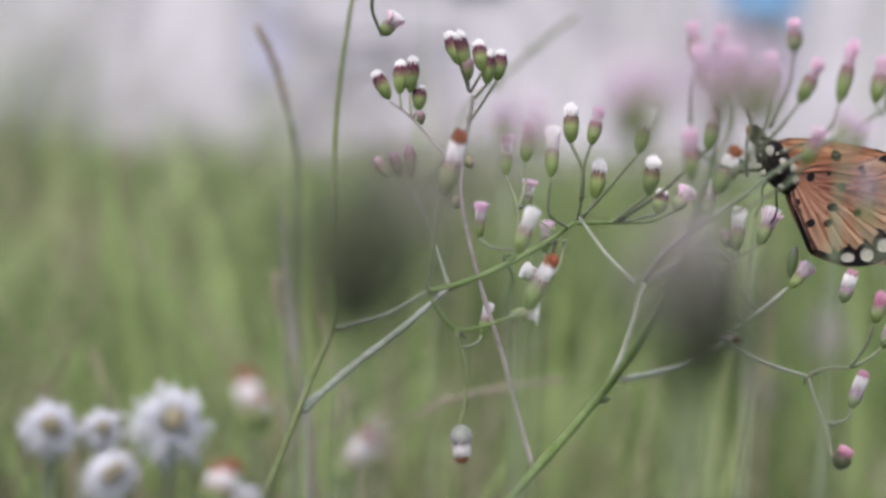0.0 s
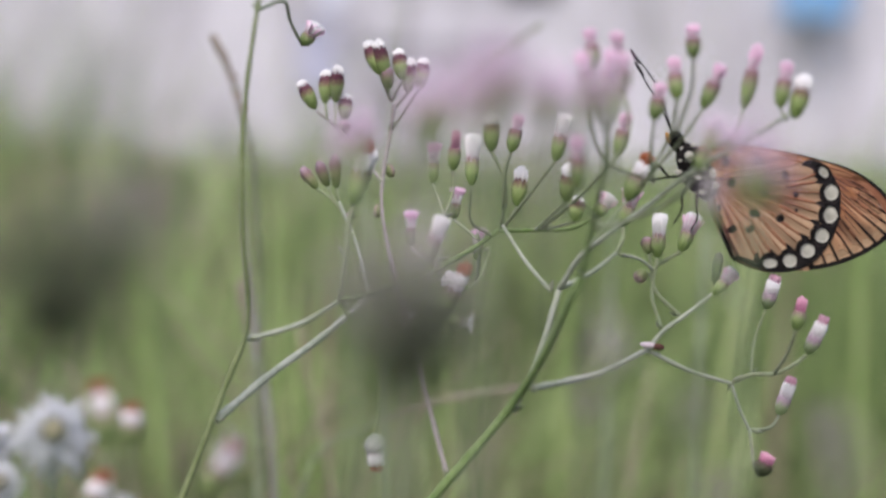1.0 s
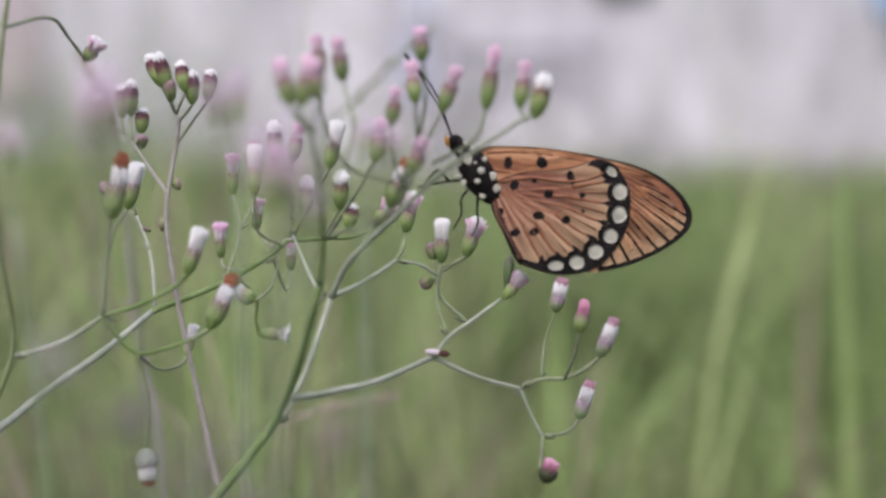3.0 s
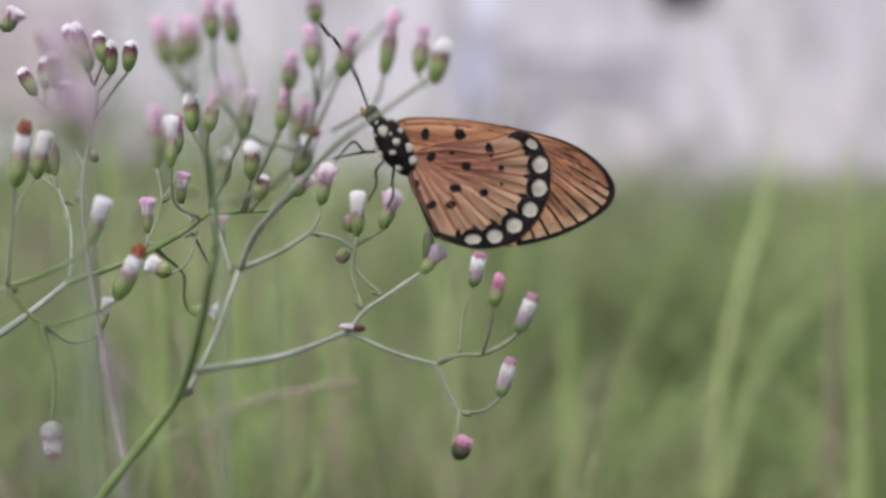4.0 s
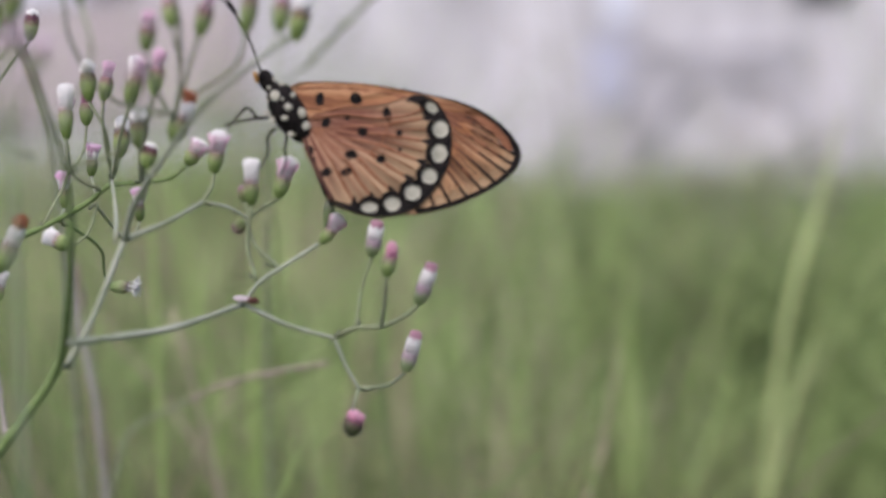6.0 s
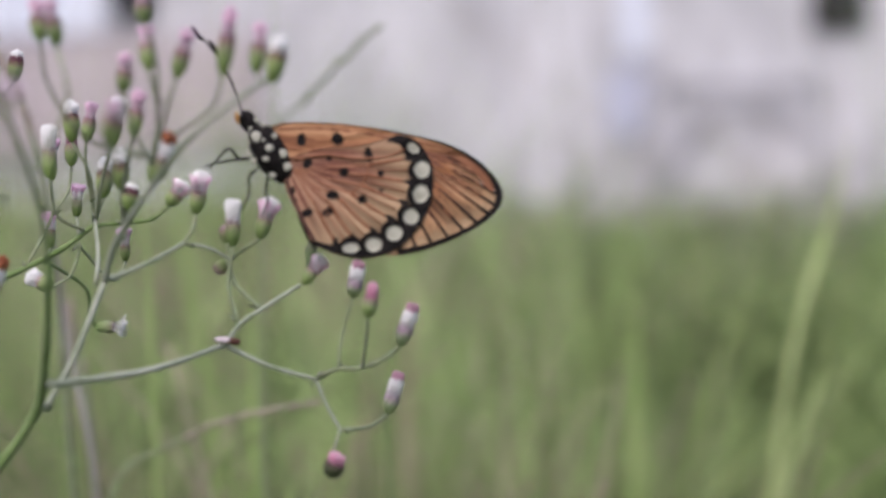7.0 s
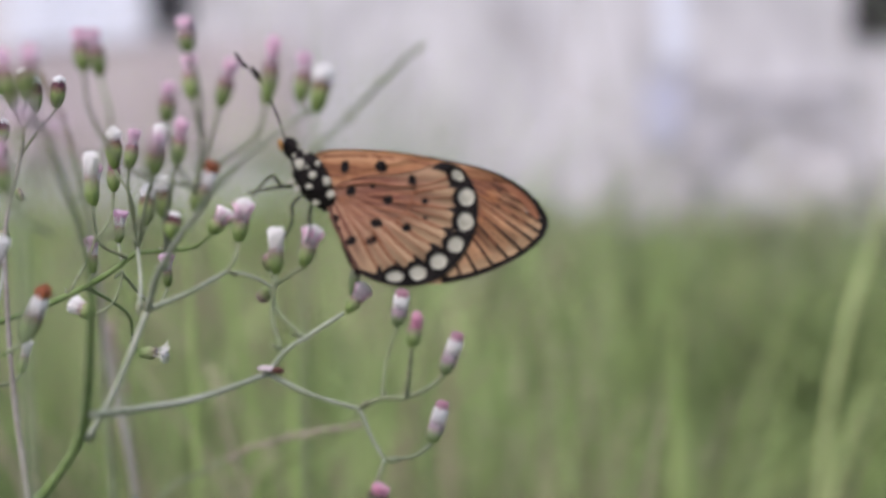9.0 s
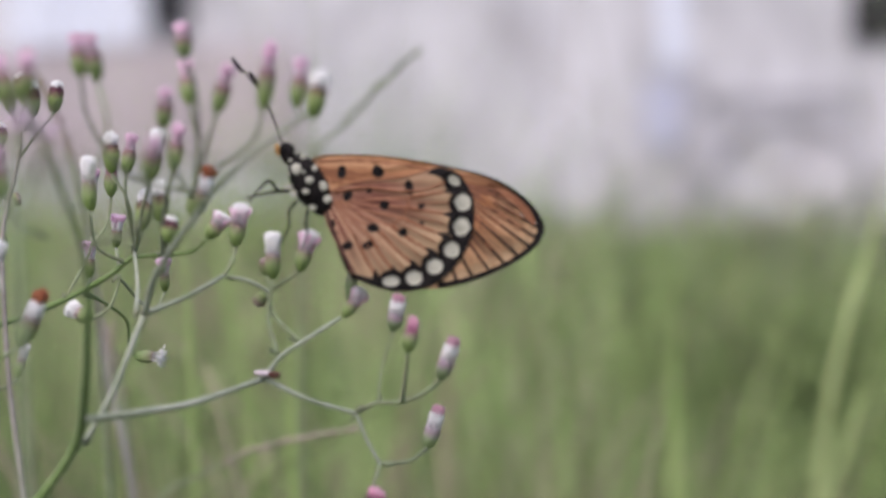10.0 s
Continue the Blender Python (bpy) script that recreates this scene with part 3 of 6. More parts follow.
def wall():
    tagged(new("pavement", box_mesh("pavement", -11.9, 11.9, 6.1, 7.49, -0.05, 0.03, M["apron"], 0.01)), "pale worn concrete apron along the wall", "pavement", kind="structure")
    tagged(new("wall_north", box_mesh("wall_north", -12, 12, 7.5, 7.75, -0.1, 3.0, M["plaster"])), "stained whitish plaster wall behind the field", "wall", kind="structure")
    # the two near-black blocks are solid: the dark inside of openings is painted
    for name, x0, x1, z0, z1, out, mat, label, cat in (
        ("window_panel", -3.45, -2.78, 0.82, 2.0, 0.03, "panel", "pale bluish painted panel on the wall", "panel"),
        ("dark_post", -2.76, -2.60, 0.88, 2.2, 0.06, "shade", "near-black upright strip on the wall", "post"),
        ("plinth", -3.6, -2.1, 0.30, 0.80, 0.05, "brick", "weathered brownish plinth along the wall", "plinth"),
        ("wall_vent", 0.25, 0.48, 0.71, 0.95, 0.03, "shade", "near-black block on the whitish wall, painted as the dark inside of a vent", "vent"),
        ("tarpaulin", 1.42, 1.68, 0.63, 1.15, 0.20, "blue", "bright blue tarpaulin hung on the wall", "tarpaulin"),
        ("door_panel", -0.53, -0.42, 0.64, 1.4, 0.03, "panel", "narrow pale blue strip on the wall", "panel"),
    ):
        tagged(new(name, box_mesh(name, x0, x1, 7.5 - out, 7.52, z0, z1, M[mat], 0.008)), label, cat, kind="structure" if name in ("plinth", "window_panel", "door_panel") else "")
    # raised mouldings: a pilaster, a ledge that starts from it and a blind arch under the ledge
    for name, x0, x1, z0, z1, out, mat, label in (
        ("pilaster", -0.43, -0.36, -0.05, 0.62, 0.05, "moulding", "grey weathered pilaster on the wall"),
        ("ledge", -0.357, 0.26, 0.495, 0.535, 0.035, "moulding", "grey weathered ledge across the wall"),
        ("patch_panel", -0.60, -0.434, 0.30, 0.58, 0.02, "dull_blue", "dull bluish patch of paint on the wall"),
    ):
        tagged(new(name, box_mesh(name, x0, x1, 7.5 - out, 7.52, z0, z1, M[mat], 0.006)), label, "moulding", kind="structure")
    arch, n = [], 24
    for i in range(n + 1):
        a = math.pi * i / n
        for r, y in ((0.29, 7.46), (0.34, 7.46), (0.34, 7.52), (0.29, 7.52)):
            arch.append((-0.02 + r * math.cos(a), y, 0.13 + r * math.sin(a)))
    faces = [(4 * i + j, 4 * i + (j + 1) % 4, 4 * i + 4 + (j + 1) % 4, 4 * i + 4 + j) for i in range(n) for j in range(4)]
    tagged(new("blind_arch", mesh_of("blind_arch", arch, faces, M["moulding"], False)), "grey weathered blind arch on the wall", "moulding", kind="structure")
    # closing walls beside and behind the field
    for name, box in (("wall_west", (-12.25, -12, -12, 7.75)), ("wall_east", (12, 12.25, -12, 7.75))):
        tagged(new(name, box_mesh(name, *box, -0.1, 2.0, M["plaster"])), "whitish plaster boundary wall", "wall", kind="structure")


def blade_mesh(c, width, mat):
    vs, fs = [], []
    n = len(c)
    for i, q in enumerate(c):
        f = i / (n - 1)
        w = width * 0.0005 * (1.0 if f < 0.6 else max(0.12, 1 - ((f - 0.6) / 0.4) ** 1.6))
        vs += [q + Vector((-w, 0, 0)), q + Vector((0, 0.35 * w, 0)), q + Vector((w, 0, 0)), q + Vector((0, 0.35 * w + 0.0004, 0))]
    for i in range(n - 1):
        for a, b in ((0, 1), (1, 2), (2, 3), (3, 0)):
            fs.append((i * 4 + a, i * 4 + b, i * 4 + 4 + b, i * 4 + 4 + a))
    return mesh_of("blade", vs, fs, M[mat])


def grass_plant(pts, width, mat, label):
    """One long folded blade rooted in the ground; points in centimetres."""
    c = spline([Vector(p) * 0.01 for p in pts], 6)
    ob = tagged(new("grass_plant"), label, "grass")
    ob.location = c[0]
    c = [q - c[0] for q in c]
    part_mesh("blade", blade_mesh(c, width, mat), ob)
    v, f = tube([q + Vector((0, 0.35 * width * 0.0005 - 0.0003, 0)) for q in c[:-2]], width * 0.00009, width * 0.00004, 5, 0.05)
    part_mesh("midrib", mesh_of("midrib", v, f, M["straw"]), ob, "paler midrib")


def spike_grass(pts, thick, mat, label, number=9, grain=3.2):
    """A thin culm whose upper part carries small overlapping spikelets."""
    c = spline([Vector(p) * 0.01 for p in pts], 6)
    c = [q - c[0] for q in c]
    ob = tagged(new("spike_grass"), label, "grass")
    ob.location = Vector(pts[0]) * 0.01
    v, f = tube(c, thick * 0.0005, thick * 0.00025, 6, 0.1)
    part_mesh("culm", mesh_of("culm", v, f, M["twig"]), ob)
    for k in range(number):
        i = int(len(c) * (0.55 + 0.45 * k / number))
        i = min(i, len(c) - 2)
        d = (c[i + 1] - c[i]).normalized()
        v, f = blob((0, 0, grain * 0.5), (grain * 0.2, grain * 0.16, grain * 0.6), (0, 0, 1), 7, 5)
        off = Vector((math.cos(k * 2.4), math.sin(k * 2.4), 0)) * 0.25
        m = Matrix.Translation(c[i]) @ (d + off).to_track_quat("Z", "Y").to_matrix().to_4x4()
        part_mesh("spikelet", mesh_of("spikelet", v, f, M[mat]), ob, "", m)


ground()
grass_field("meadow_grass", 90000, 0.8, 7.4, 0.09, 0.24, M["grass"], 5, 0.0032, wisps=0.022)
grass_field("tall_grass", 1600, 0.5, 3.0, 0.22, 0.38, M["grass"], 8, 0.004)
grass_field("dry_grass", 4800, 0.6, 6.5, 0.10, 0.33, M["dry"], 11, 0.0035, 0.12)
surrounding_grass("low_grass", 36000, M["grass"], 17)
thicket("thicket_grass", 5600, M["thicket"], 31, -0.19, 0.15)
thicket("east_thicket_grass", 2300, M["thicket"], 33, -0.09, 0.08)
grass_field("seed_stalks", 620, 1.2, 4.5, 0.34, 0.85, M["dry"], 19, 0.0017, -0.1)
grass_field("tall_stalks", 300, 1.0, 3.5, 0.30, 0.62, M["grass"], 27, 0.0022, -0.05)
grass_field("far_tall_grass", 10500, 2.2, 7.3, 0.25, 0.9, M["grass"], 14, 0.0028, 0.0)
tangle("weed_tangle", 300, M["dry"], 21)
tangle("green_tangle", 480, M["grass"], 22)
grass_field("west_dry_grass", 4200, 1.3, 7.0, 0.12, 0.33, M["dry"], 44, 0.004, None, (-0.56, -0.20))
# inner_grass wears the thicket colour too, with the painted shade in it
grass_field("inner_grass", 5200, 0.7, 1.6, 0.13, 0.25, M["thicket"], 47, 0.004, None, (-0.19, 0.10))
wall()

grass_plant([(3.10, 35.00, -1.00), (3.70, 35.00, 13.00), (4.95, 35.00, 25.00), (5.80, 35.50, 32.40), (6.38, 36.00, 34.90), (7.08, 37.00, 37.00), (7.50, 37.50, 38.50), (8.00, 38.00, 40.20)], 2.8, 'pale_blade', 'long bright green grass blade standing in the field')
grass_plant([(-7.87, 45.00, -1.00), (-7.83, 44.00, 12.49), (-7.80, 43.00, 25.99), (-7.66, 43.00, 31.91), (-7.47, 43.00, 35.45)], 5.4, 'straw', 'dry tan grass stalk standing in the field')
grass_plant([(12.33, 62.00, -1.00), (12.35, 61.00, 10.64), (12.36, 60.00, 22.28), (12.42, 60.00, 29.51), (12.85, 60.00, 36.36)], 7.0, 'straw', 'dry tan grass stalk standing in the field')
grass_plant([(-7.59, 24.00, -1.00), (-7.56, 23.00, 14.96), (-7.53, 22.00, 30.91), (-7.41, 22.00, 34.24), (-7.28, 22.00, 37.39)], 2.4, 'blade', 'long bright green grass blade standing in the field')
grass_plant([(-6.69, 28.00, -1.00), (-6.61, 27.00, 14.49), (-6.56, 26.00, 29.99), (-6.29, 26.00, 31.57), (-5.79, 26.00, 32.98)], 2.4, 'blade', 'long bright green grass blade standing in the field')
grass_plant([(-12.93, 42.00, -1.00), (-13.16, 41.00, 12.60), (-13.32, 40.00, 26.19), (-14.09, 40.00, 31.44), (-14.84, 40.00, 35.42), (-15.39, 40.00, 39.73)], 6.5, 'blade', 'long bright green grass blade standing in the field')
grass_plant([(-7.17, 16.00, -1.00), (-7.18, 15.00, 15.87), (-7.18, 14.00, 32.73), (-7.19, 14.00, 35.62), (-7.22, 14.00, 38.22), (-7.36, 14.00, 39.97)], 1.8, 'blade', 'long bright green grass blade standing in the field')
grass_plant([(-6.78, 19.00, -1.00), (-6.83, 18.00, 15.50), (-6.87, 17.00, 32.00), (-7.04, 17.00, 35.11), (-7.17, 17.00, 37.93)], 1.3, 'blade', 'long bright green grass blade standing in the field')
grass_plant([(10.13, 36.00, -1.00), (10.06, 35.00, 13.70), (10.01, 34.00, 28.40), (9.78, 34.00, 33.57), (9.56, 34.00, 39.72)], 6.0, 'blade', 'long bright green grass blade standing in the field')
grass_plant([(-6.78, 22.00, -1.00), (-6.78, 21.00, 15.23), (-6.77, 20.00, 31.46), (-6.76, 20.00, 35.37), (-6.67, 20.00, 38.39)], 2.4, 'blade', 'long bright green grass blade standing in the field')
grass_plant([(0.79, 42.00, -1.00), (0.79, 41.00, 12.88), (0.79, 40.00, 26.76), (0.79, 40.00, 31.62), (0.89, 40.00, 35.02)], 6.0, 'blade', 'long bright green grass blade standing in the field')
grass_plant([(-9.28, 42.00, -1.00), (-9.09, 41.00, 13.69), (-8.96, 40.00, 28.38), (-8.34, 40.00, 32.00), (-7.66, 40.00, 34.76)], 4.0, 'straw', 'dry tan grass stalk standing in the field')
grass_plant([(-5.06, 18.00, -1.00), (-5.05, 17.00, 19.15), (-5.03, 16.00, 39.30), (-4.97, 16.00, 41.69), (-4.90, 16.00, 44.29)], 0.5, 'blade', 'thin upright grass culm behind the flowers')
spike_grass([(-7.00, 12.00, -1.00), (-7.19, 10.50, 19.57), (-7.32, 9.00, 40.14), (-7.55, 9.00, 41.14), (-7.81, 9.00, 41.93), (-8.00, 9.00, 42.30)], 1.3, 'spike', 'purplish drooping grass spike', 24, 2.6)
spike_grass([(-5.00, 12.00, -1.00), (-4.50, 12.50, 19.95), (-4.16, 13.00, 40.90), (-3.58, 13.00, 41.48), (-2.88, 13.00, 42.16), (-2.10, 13.00, 42.84)], 0.9, 'twig', 'slanting grey-green grass spike behind the butterfly')
spike_grass([(-9.00, 10.00, -1.00), (-7.33, 9.50, 16.90), (-6.22, 9.00, 34.80), (-5.27, 9.00, 35.43), (-4.33, 9.00, 35.85), (-3.51, 9.00, 36.06), (-2.57, 9.00, 36.22)], 0.9, 'spike', 'arching brownish grass spike')
grass_plant([(-6.88, 12.00, -1.00), (-6.97, 11.00, 17.01), (-7.03, 10.00, 35.01), (-7.33, 10.00, 36.71), (-7.53, 10.00, 38.40), (-7.63, 10.00, 39.76)], 1.2, 'lilac_leaf', 'dry lilac-grey grass leaf behind the stem')
spike_grass([(-7.00, 13.00, -1.00), (-7.30, 12.00, 17.56), (-7.49, 11.00, 36.12), (-7.66, 11.00, 37.20), (-7.74, 11.00, 37.64)], 1.6, 'spike', 'withered brown grass spike')


def tall_weed(x, y, height, spread, mat, seed, number=9, arch=0.25, width=5.0):
    """A clump of stalks with narrow leaves and a loose plume on each; centimetres."""
    rng = random.Random(seed)
    ob = tagged(new("tall_weed"), WEEDS[mat], "weed", "tall weeds before the wall")
    ob.location = (x * 0.01, y * 0.01, 0)
    for k in range(number):
        a, h = rng.uniform(0, 6.28), height * rng.uniform(0.7, 1.0) * 0.01
        foot = Vector((rng.uniform(-0.5, 0.5) * spread, rng.uniform(-0.5, 0.5) * spread, -1.0)) * 0.01
        lean = Vector((math.cos(a), math.sin(a) * 0.5, 0)) * h * arch * rng.uniform(0.3, 1.2)
        c = spline([foot, foot + Vector((0, 0, h * 0.5)) + lean * 0.15, foot + Vector((0, 0, h * 0.85)) + lean * 0.55, foot + Vector((0, 0, h)) + lean * 1.15], 5)
        v, f = tube(c, width * 0.00022, width * 0.00012, 5, 0.1)
        plume = []
        for j in range(10):
            q = c[int(len(c) * (0.5 + 0.045 * j))]
            d = Vector((rng.uniform(-1, 1), rng.uniform(-0.5, 0.5), rng.uniform(0.4, 1.4))).normalized() * width * rng.uniform(0.004, 0.010)
            w = d.cross(Vector((0, 1, 0.1))).normalized() * width * 0.00035
            plume.append(([q - w * 0.3, q + d * 0.5 - w, q + d, q + d * 0.5 + w, q + w * 0.3], [(0, 1, 3, 4), (1, 2, 3)]))
        stalk = part_mesh("stalk", mesh_of("stalk", v, f, M[mat]), ob)
        v, f = join(*plume)
        part_mesh("leaves", mesh_of("leaves", v, f, M[mat]), stalk)


M["grey_weed"] = mottled("grey_green_weed", (0.26, 0.27, 0.21), (0.44, 0.44, 0.37), 9.0, 0.7, 0.2, 0.2, 0.001, 5, 0.25)
M["green_weed"] = mottled("dull_green_weed", (0.17, 0.22, 0.09), (0.33, 0.39, 0.19), 9.0, 0.6, 0.25, 0.2, 0.001, 5, 0.25)
M["brown_weed"] = mottled("dry_brown_weed", (0.26, 0.20, 0.15), (0.42, 0.36, 0.29), 9.0, 0.75, 0.15, 0.2, 0.001, 5, 0.25)
WEEDS = {"grey_weed": "tall grey-green weed clump before the whitish wall", "green_weed": "dull green weed clump standing over the grass", "brown_weed": "dry brown weed clump standing over the grass"}
rng = random.Random(404)
for k in range(15):
    depth = rng.uniform(130, 330)
    tall_weed((rng.uniform(-0.50, 0.22) + 0.02 * rng.random()) * depth, depth, rng.uniform(22, 36) - 0.02 * depth, rng.uniform(4, 11), rng.choice(("grey_weed", "green_weed", "green_weed", "brown_weed")), 500 + k, rng.randint(6, 11), rng.uniform(0.12, 0.4), rng.uniform(4, 7))
tall_weed(-9.2, 220, 42, 2.0, "grey_weed", 551, 3, 0.06, 5.0)
tall_weed(-19.0, 220, 49, 3.0, "grey_weed", 552, 3, 0.16, 6.0)
tall_weed(4.0, 220, 32, 4.0, "green_weed", 553, 8, 0.2, 6.0)
tall_weed(9.0, 220, 41, 3.0, "grey_weed", 554, 4, 0.4, 6.0)
tall_weed(-26.0, 220, 35, 13.0, "green_weed", 555, 15, 0.25, 6.0)
tall_weed(-9.6, 220, 30, 6.0, "green_weed", 556, 8, 0.3, 6.0)
tall_weed(3.2, 225, 38, 2.0, "grey_weed", 557, 2, 0.06, 5.0)
tall_weed(11.5, 220, 35, 7.0, "grey_weed", 558, 4, 0.25, 5.0)
# single blades in the middle distance
for k in range(26):
    depth = rng.uniform(26, 85)
    x = rng.uniform(-0.36, 0.20) * (depth + 22)
    top = rng.uniform(30, 39) - 0.03 * depth
    lean = rng.uniform(-0.5, 0.6) * 12
    grass_plant([(x, depth, -1.0), (x + lean * 0.15, depth, top * 0.45), (x + lean * 0.5, depth, top * 0.8), (x + lean, depth + 1, top)], rng.uniform(1.4, 3.4), rng.choice(("blade", "blade", "blade", "blade", "pale_blade")), "slender grass blade standing in the field")

# ---- the flowering herbs ----
main = Plant("ironweed", "ironweed with downy green stems, pink and white flower heads", "wildflower", (-9, 1, 0), "pale_stem")
side = Plant("ironweed", "flowering ironweed with silvery branches, purple buds and fading heads", "wildflower", (-10.5, -3, 0), "silver")
near = Plant("ironweed", "ironweed with loose pale lilac flower heads on thin stalks", "wildflower", (-4, -9, 0))
withered = Plant("withered_herb", "withered herb with bristly flower heads on thin stalks, coloured blackish for shade", "wildflower", (-5, -15.4, 0))

# main plant: leaning stem and its upward run
main.stem('main_stem', [(-9.00, 1.00, -1.00), (-8.60, 0.60, 14.00), (-7.40, -0.30, 27.00), (-5.90, -1.00, 33.50), (-4.80, -1.40, 35.70), (-3.96, -1.55, 36.83), (-3.18, -1.60, 37.81), (-2.82, -2.10, 38.52), (-2.40, -2.90, 39.68)], 0.85, 0.45)
main.stem('branch', [(-2.40, -2.90, 39.68), (-2.33, -3.20, 40.25), (-2.28, -3.80, 40.88), (-2.31, -4.20, 41.41), (-2.42, -4.50, 41.69)], 0.36, 0.18, 'dark_stem')
main.stem('peduncle', [(-2.30, -3.40, 40.67), (-1.95, -3.30, 41.41), (-2.07, -3.20, 41.97)], 0.16, 0.14)
main.head('pink', (-2.07, -3.20, 41.97), (-2.13, -3.27, 42.48))
main.head('pink', (-2.39, -4.40, 41.71), (-2.28, -4.44, 42.27))
main.stem('peduncle', [(-2.34, -4.30, 41.47), (-2.49, -4.50, 41.73)], 0.16, 0.14)
main.head('pink', (-2.49, -4.50, 41.73), (-2.61, -4.45, 42.24))
main.stem('peduncle', [(-2.30, -4.20, 41.38), (-2.19, -4.70, 41.80)], 0.16, 0.14)
main.head('pink', (-2.19, -4.70, 41.80), (-2.19, -4.69, 42.23))
main.stem('peduncle', [(-2.34, -3.10, 40.24), (-1.79, -3.10, 40.39), (-1.40, -3.50, 40.68), (-1.28, -4.00, 40.98)], 0.22, 0.19)
main.head('pink', (-1.28, -4.00, 40.98), (-1.13, -4.06, 41.38))

main.stem('peduncle', [(-2.31, -4.10, 40.40), (-2.50, -4.40, 40.55), (-2.60, -4.50, 40.78)], 0.16, 0.14)
main.head('pink', (-2.60, -4.50, 40.78), (-2.64, -4.53, 41.36))

# branch with the node below the butterfly
main.stem('branch', [(-2.87, -1.95, 38.20), (-2.39, -1.40, 38.20), (-1.95, -0.90, 38.23), (-1.29, -0.20, 38.42)], 0.48, 0.34)
main.stem('branch', [(-1.29, -0.20, 38.42), (-1.08, -0.20, 38.68), (-0.81, -0.10, 38.86), (-0.42, 0.20, 39.11)], 0.33, 0.26)
main.head('green', (-0.35, 0.40, 39.23), (-0.30, 0.39, 39.64), 1.50)
main.head('whitepink', (-0.38, 0.20, 39.11), (-0.12, 0.20, 39.46), 1.90)
main.stem('branch', [(-1.29, -0.20, 38.42), (-0.74, -0.20, 38.16), (-0.17, -0.16, 37.99)], 0.33, 0.27)
main.stem('peduncle', [(-0.17, -0.16, 37.99), (0.08, -0.15, 38.11), (0.40, -0.10, 38.12), (0.70, 0.00, 38.25), (0.84, 0.00, 38.37)], 0.24, 0.20)
main.head('pinkwhite', (0.84, 0.00, 38.37), (1.05, -0.05, 38.88))
main.stem('peduncle', [(0.40, -0.10, 38.12), (0.51, -0.40, 38.46), (0.57, -0.53, 38.77)], 0.20, 0.17)
main.head('pinkbud', (0.57, -0.53, 38.77), (0.66, -0.49, 39.20))
main.stem('peduncle', [(0.09, -0.10, 38.11), (0.14, 0.00, 38.55), (0.28, 0.02, 38.96)], 0.14, 0.12)
main.head('pinkwhite', (0.28, 0.02, 38.96), (0.38, -0.04, 39.41))
main.stem('branch', [(-0.17, -0.16, 37.99), (-0.04, -0.14, 37.64), (0.10, -0.12, 37.37)], 0.24, 0.22)
main.stem('peduncle', [(0.10, -0.12, 37.37), (0.40, 0.10, 37.36), (0.54, 0.30, 37.44), (0.58, 0.43, 37.47)], 0.20, 0.17)
main.head('pinkwhite', (0.58, 0.43, 37.47), (0.74, 0.41, 37.99))
main.stem('peduncle', [(0.10, -0.12, 37.37), (0.09, -0.40, 37.19), (0.07, -0.70, 37.04), (0.12, -0.80, 36.91)], 0.20, 0.17)
main.head('pinkdark', (0.12, -0.80, 36.91), (0.24, -0.80, 37.21))
main.stem('peduncle', [(-1.11, -0.20, 38.70), (-1.24, -0.10, 39.13), (-1.18, -0.06, 39.61)], 0.20, 0.17)
main.head('white', (-1.18, -0.06, 39.61), (-1.16, -0.07, 40.19))
main.stem('peduncle', [(-0.85, -0.10, 38.85), (-1.19, -0.05, 39.18), (-1.23, 0.00, 39.44), (-1.07, 0.00, 39.57), (-0.87, 0.02, 39.69)], 0.20, 0.17)
main.head('whitepink', (-0.87, 0.02, 39.69), (-0.69, 0.03, 40.20))
main.stem('peduncle', [(-1.24, 0.00, 39.33), (-1.31, 0.02, 39.44)], 0.16, 0.14)
main.head('bud', (-1.31, 0.02, 39.44), (-1.43, 0.06, 39.29))
main.stem('peduncle', [(-1.23, 0.00, 39.42), (-1.28, 0.02, 39.65)], 0.16, 0.14)
main.head('bud', (-1.28, 0.02, 39.65), (-1.31, 0.09, 39.86))

# second stem that carries the flowers above the butterfly
main.stem('branch', [(-3.09, -1.55, 37.83), (-2.79, -1.30, 38.44), (-2.51, -0.95, 39.29)], 0.42, 0.36)
main.stem('branch', [(-2.51, -0.95, 39.29), (-2.28, -1.20, 39.72), (-1.89, -1.60, 40.12), (-1.55, -1.90, 40.43), (-1.09, -2.20, 40.86), (-0.39, -2.50, 41.33), (-0.01, -2.50, 41.58)], 0.42, 0.24)
main.stem('branch', [(-2.51, -0.95, 39.29), (-2.06, -0.60, 39.48), (-1.74, -0.23, 39.68)], 0.36, 0.28)
main.stem('branch', [(-2.62, -0.95, 39.26), (-2.90, -0.10, 39.54), (-3.19, 0.60, 39.95)], 0.28, 0.22)
main.stem('branch', [(-1.74, -0.23, 39.68), (-1.42, -0.20, 39.60), (-1.22, -0.03, 39.44)], 0.26, 0.20)
main.stem('peduncle', [(-1.74, -0.23, 39.68), (-1.65, -0.15, 39.86), (-1.64, -0.07, 40.01)], 0.22, 0.19)
main.head('whitepink', (-1.64, -0.07, 40.01), (-1.52, -0.10, 40.55))
main.head('budwhite', (0.04, -2.50, 41.52), (0.17, -2.48, 42.02))
main.stem('peduncle', [(-0.04, -2.50, 41.49), (-0.13, -2.50, 41.64)], 0.16, 0.14)
main.head('pink', (-0.13, -2.50, 41.64), (-0.05, -2.47, 42.19))
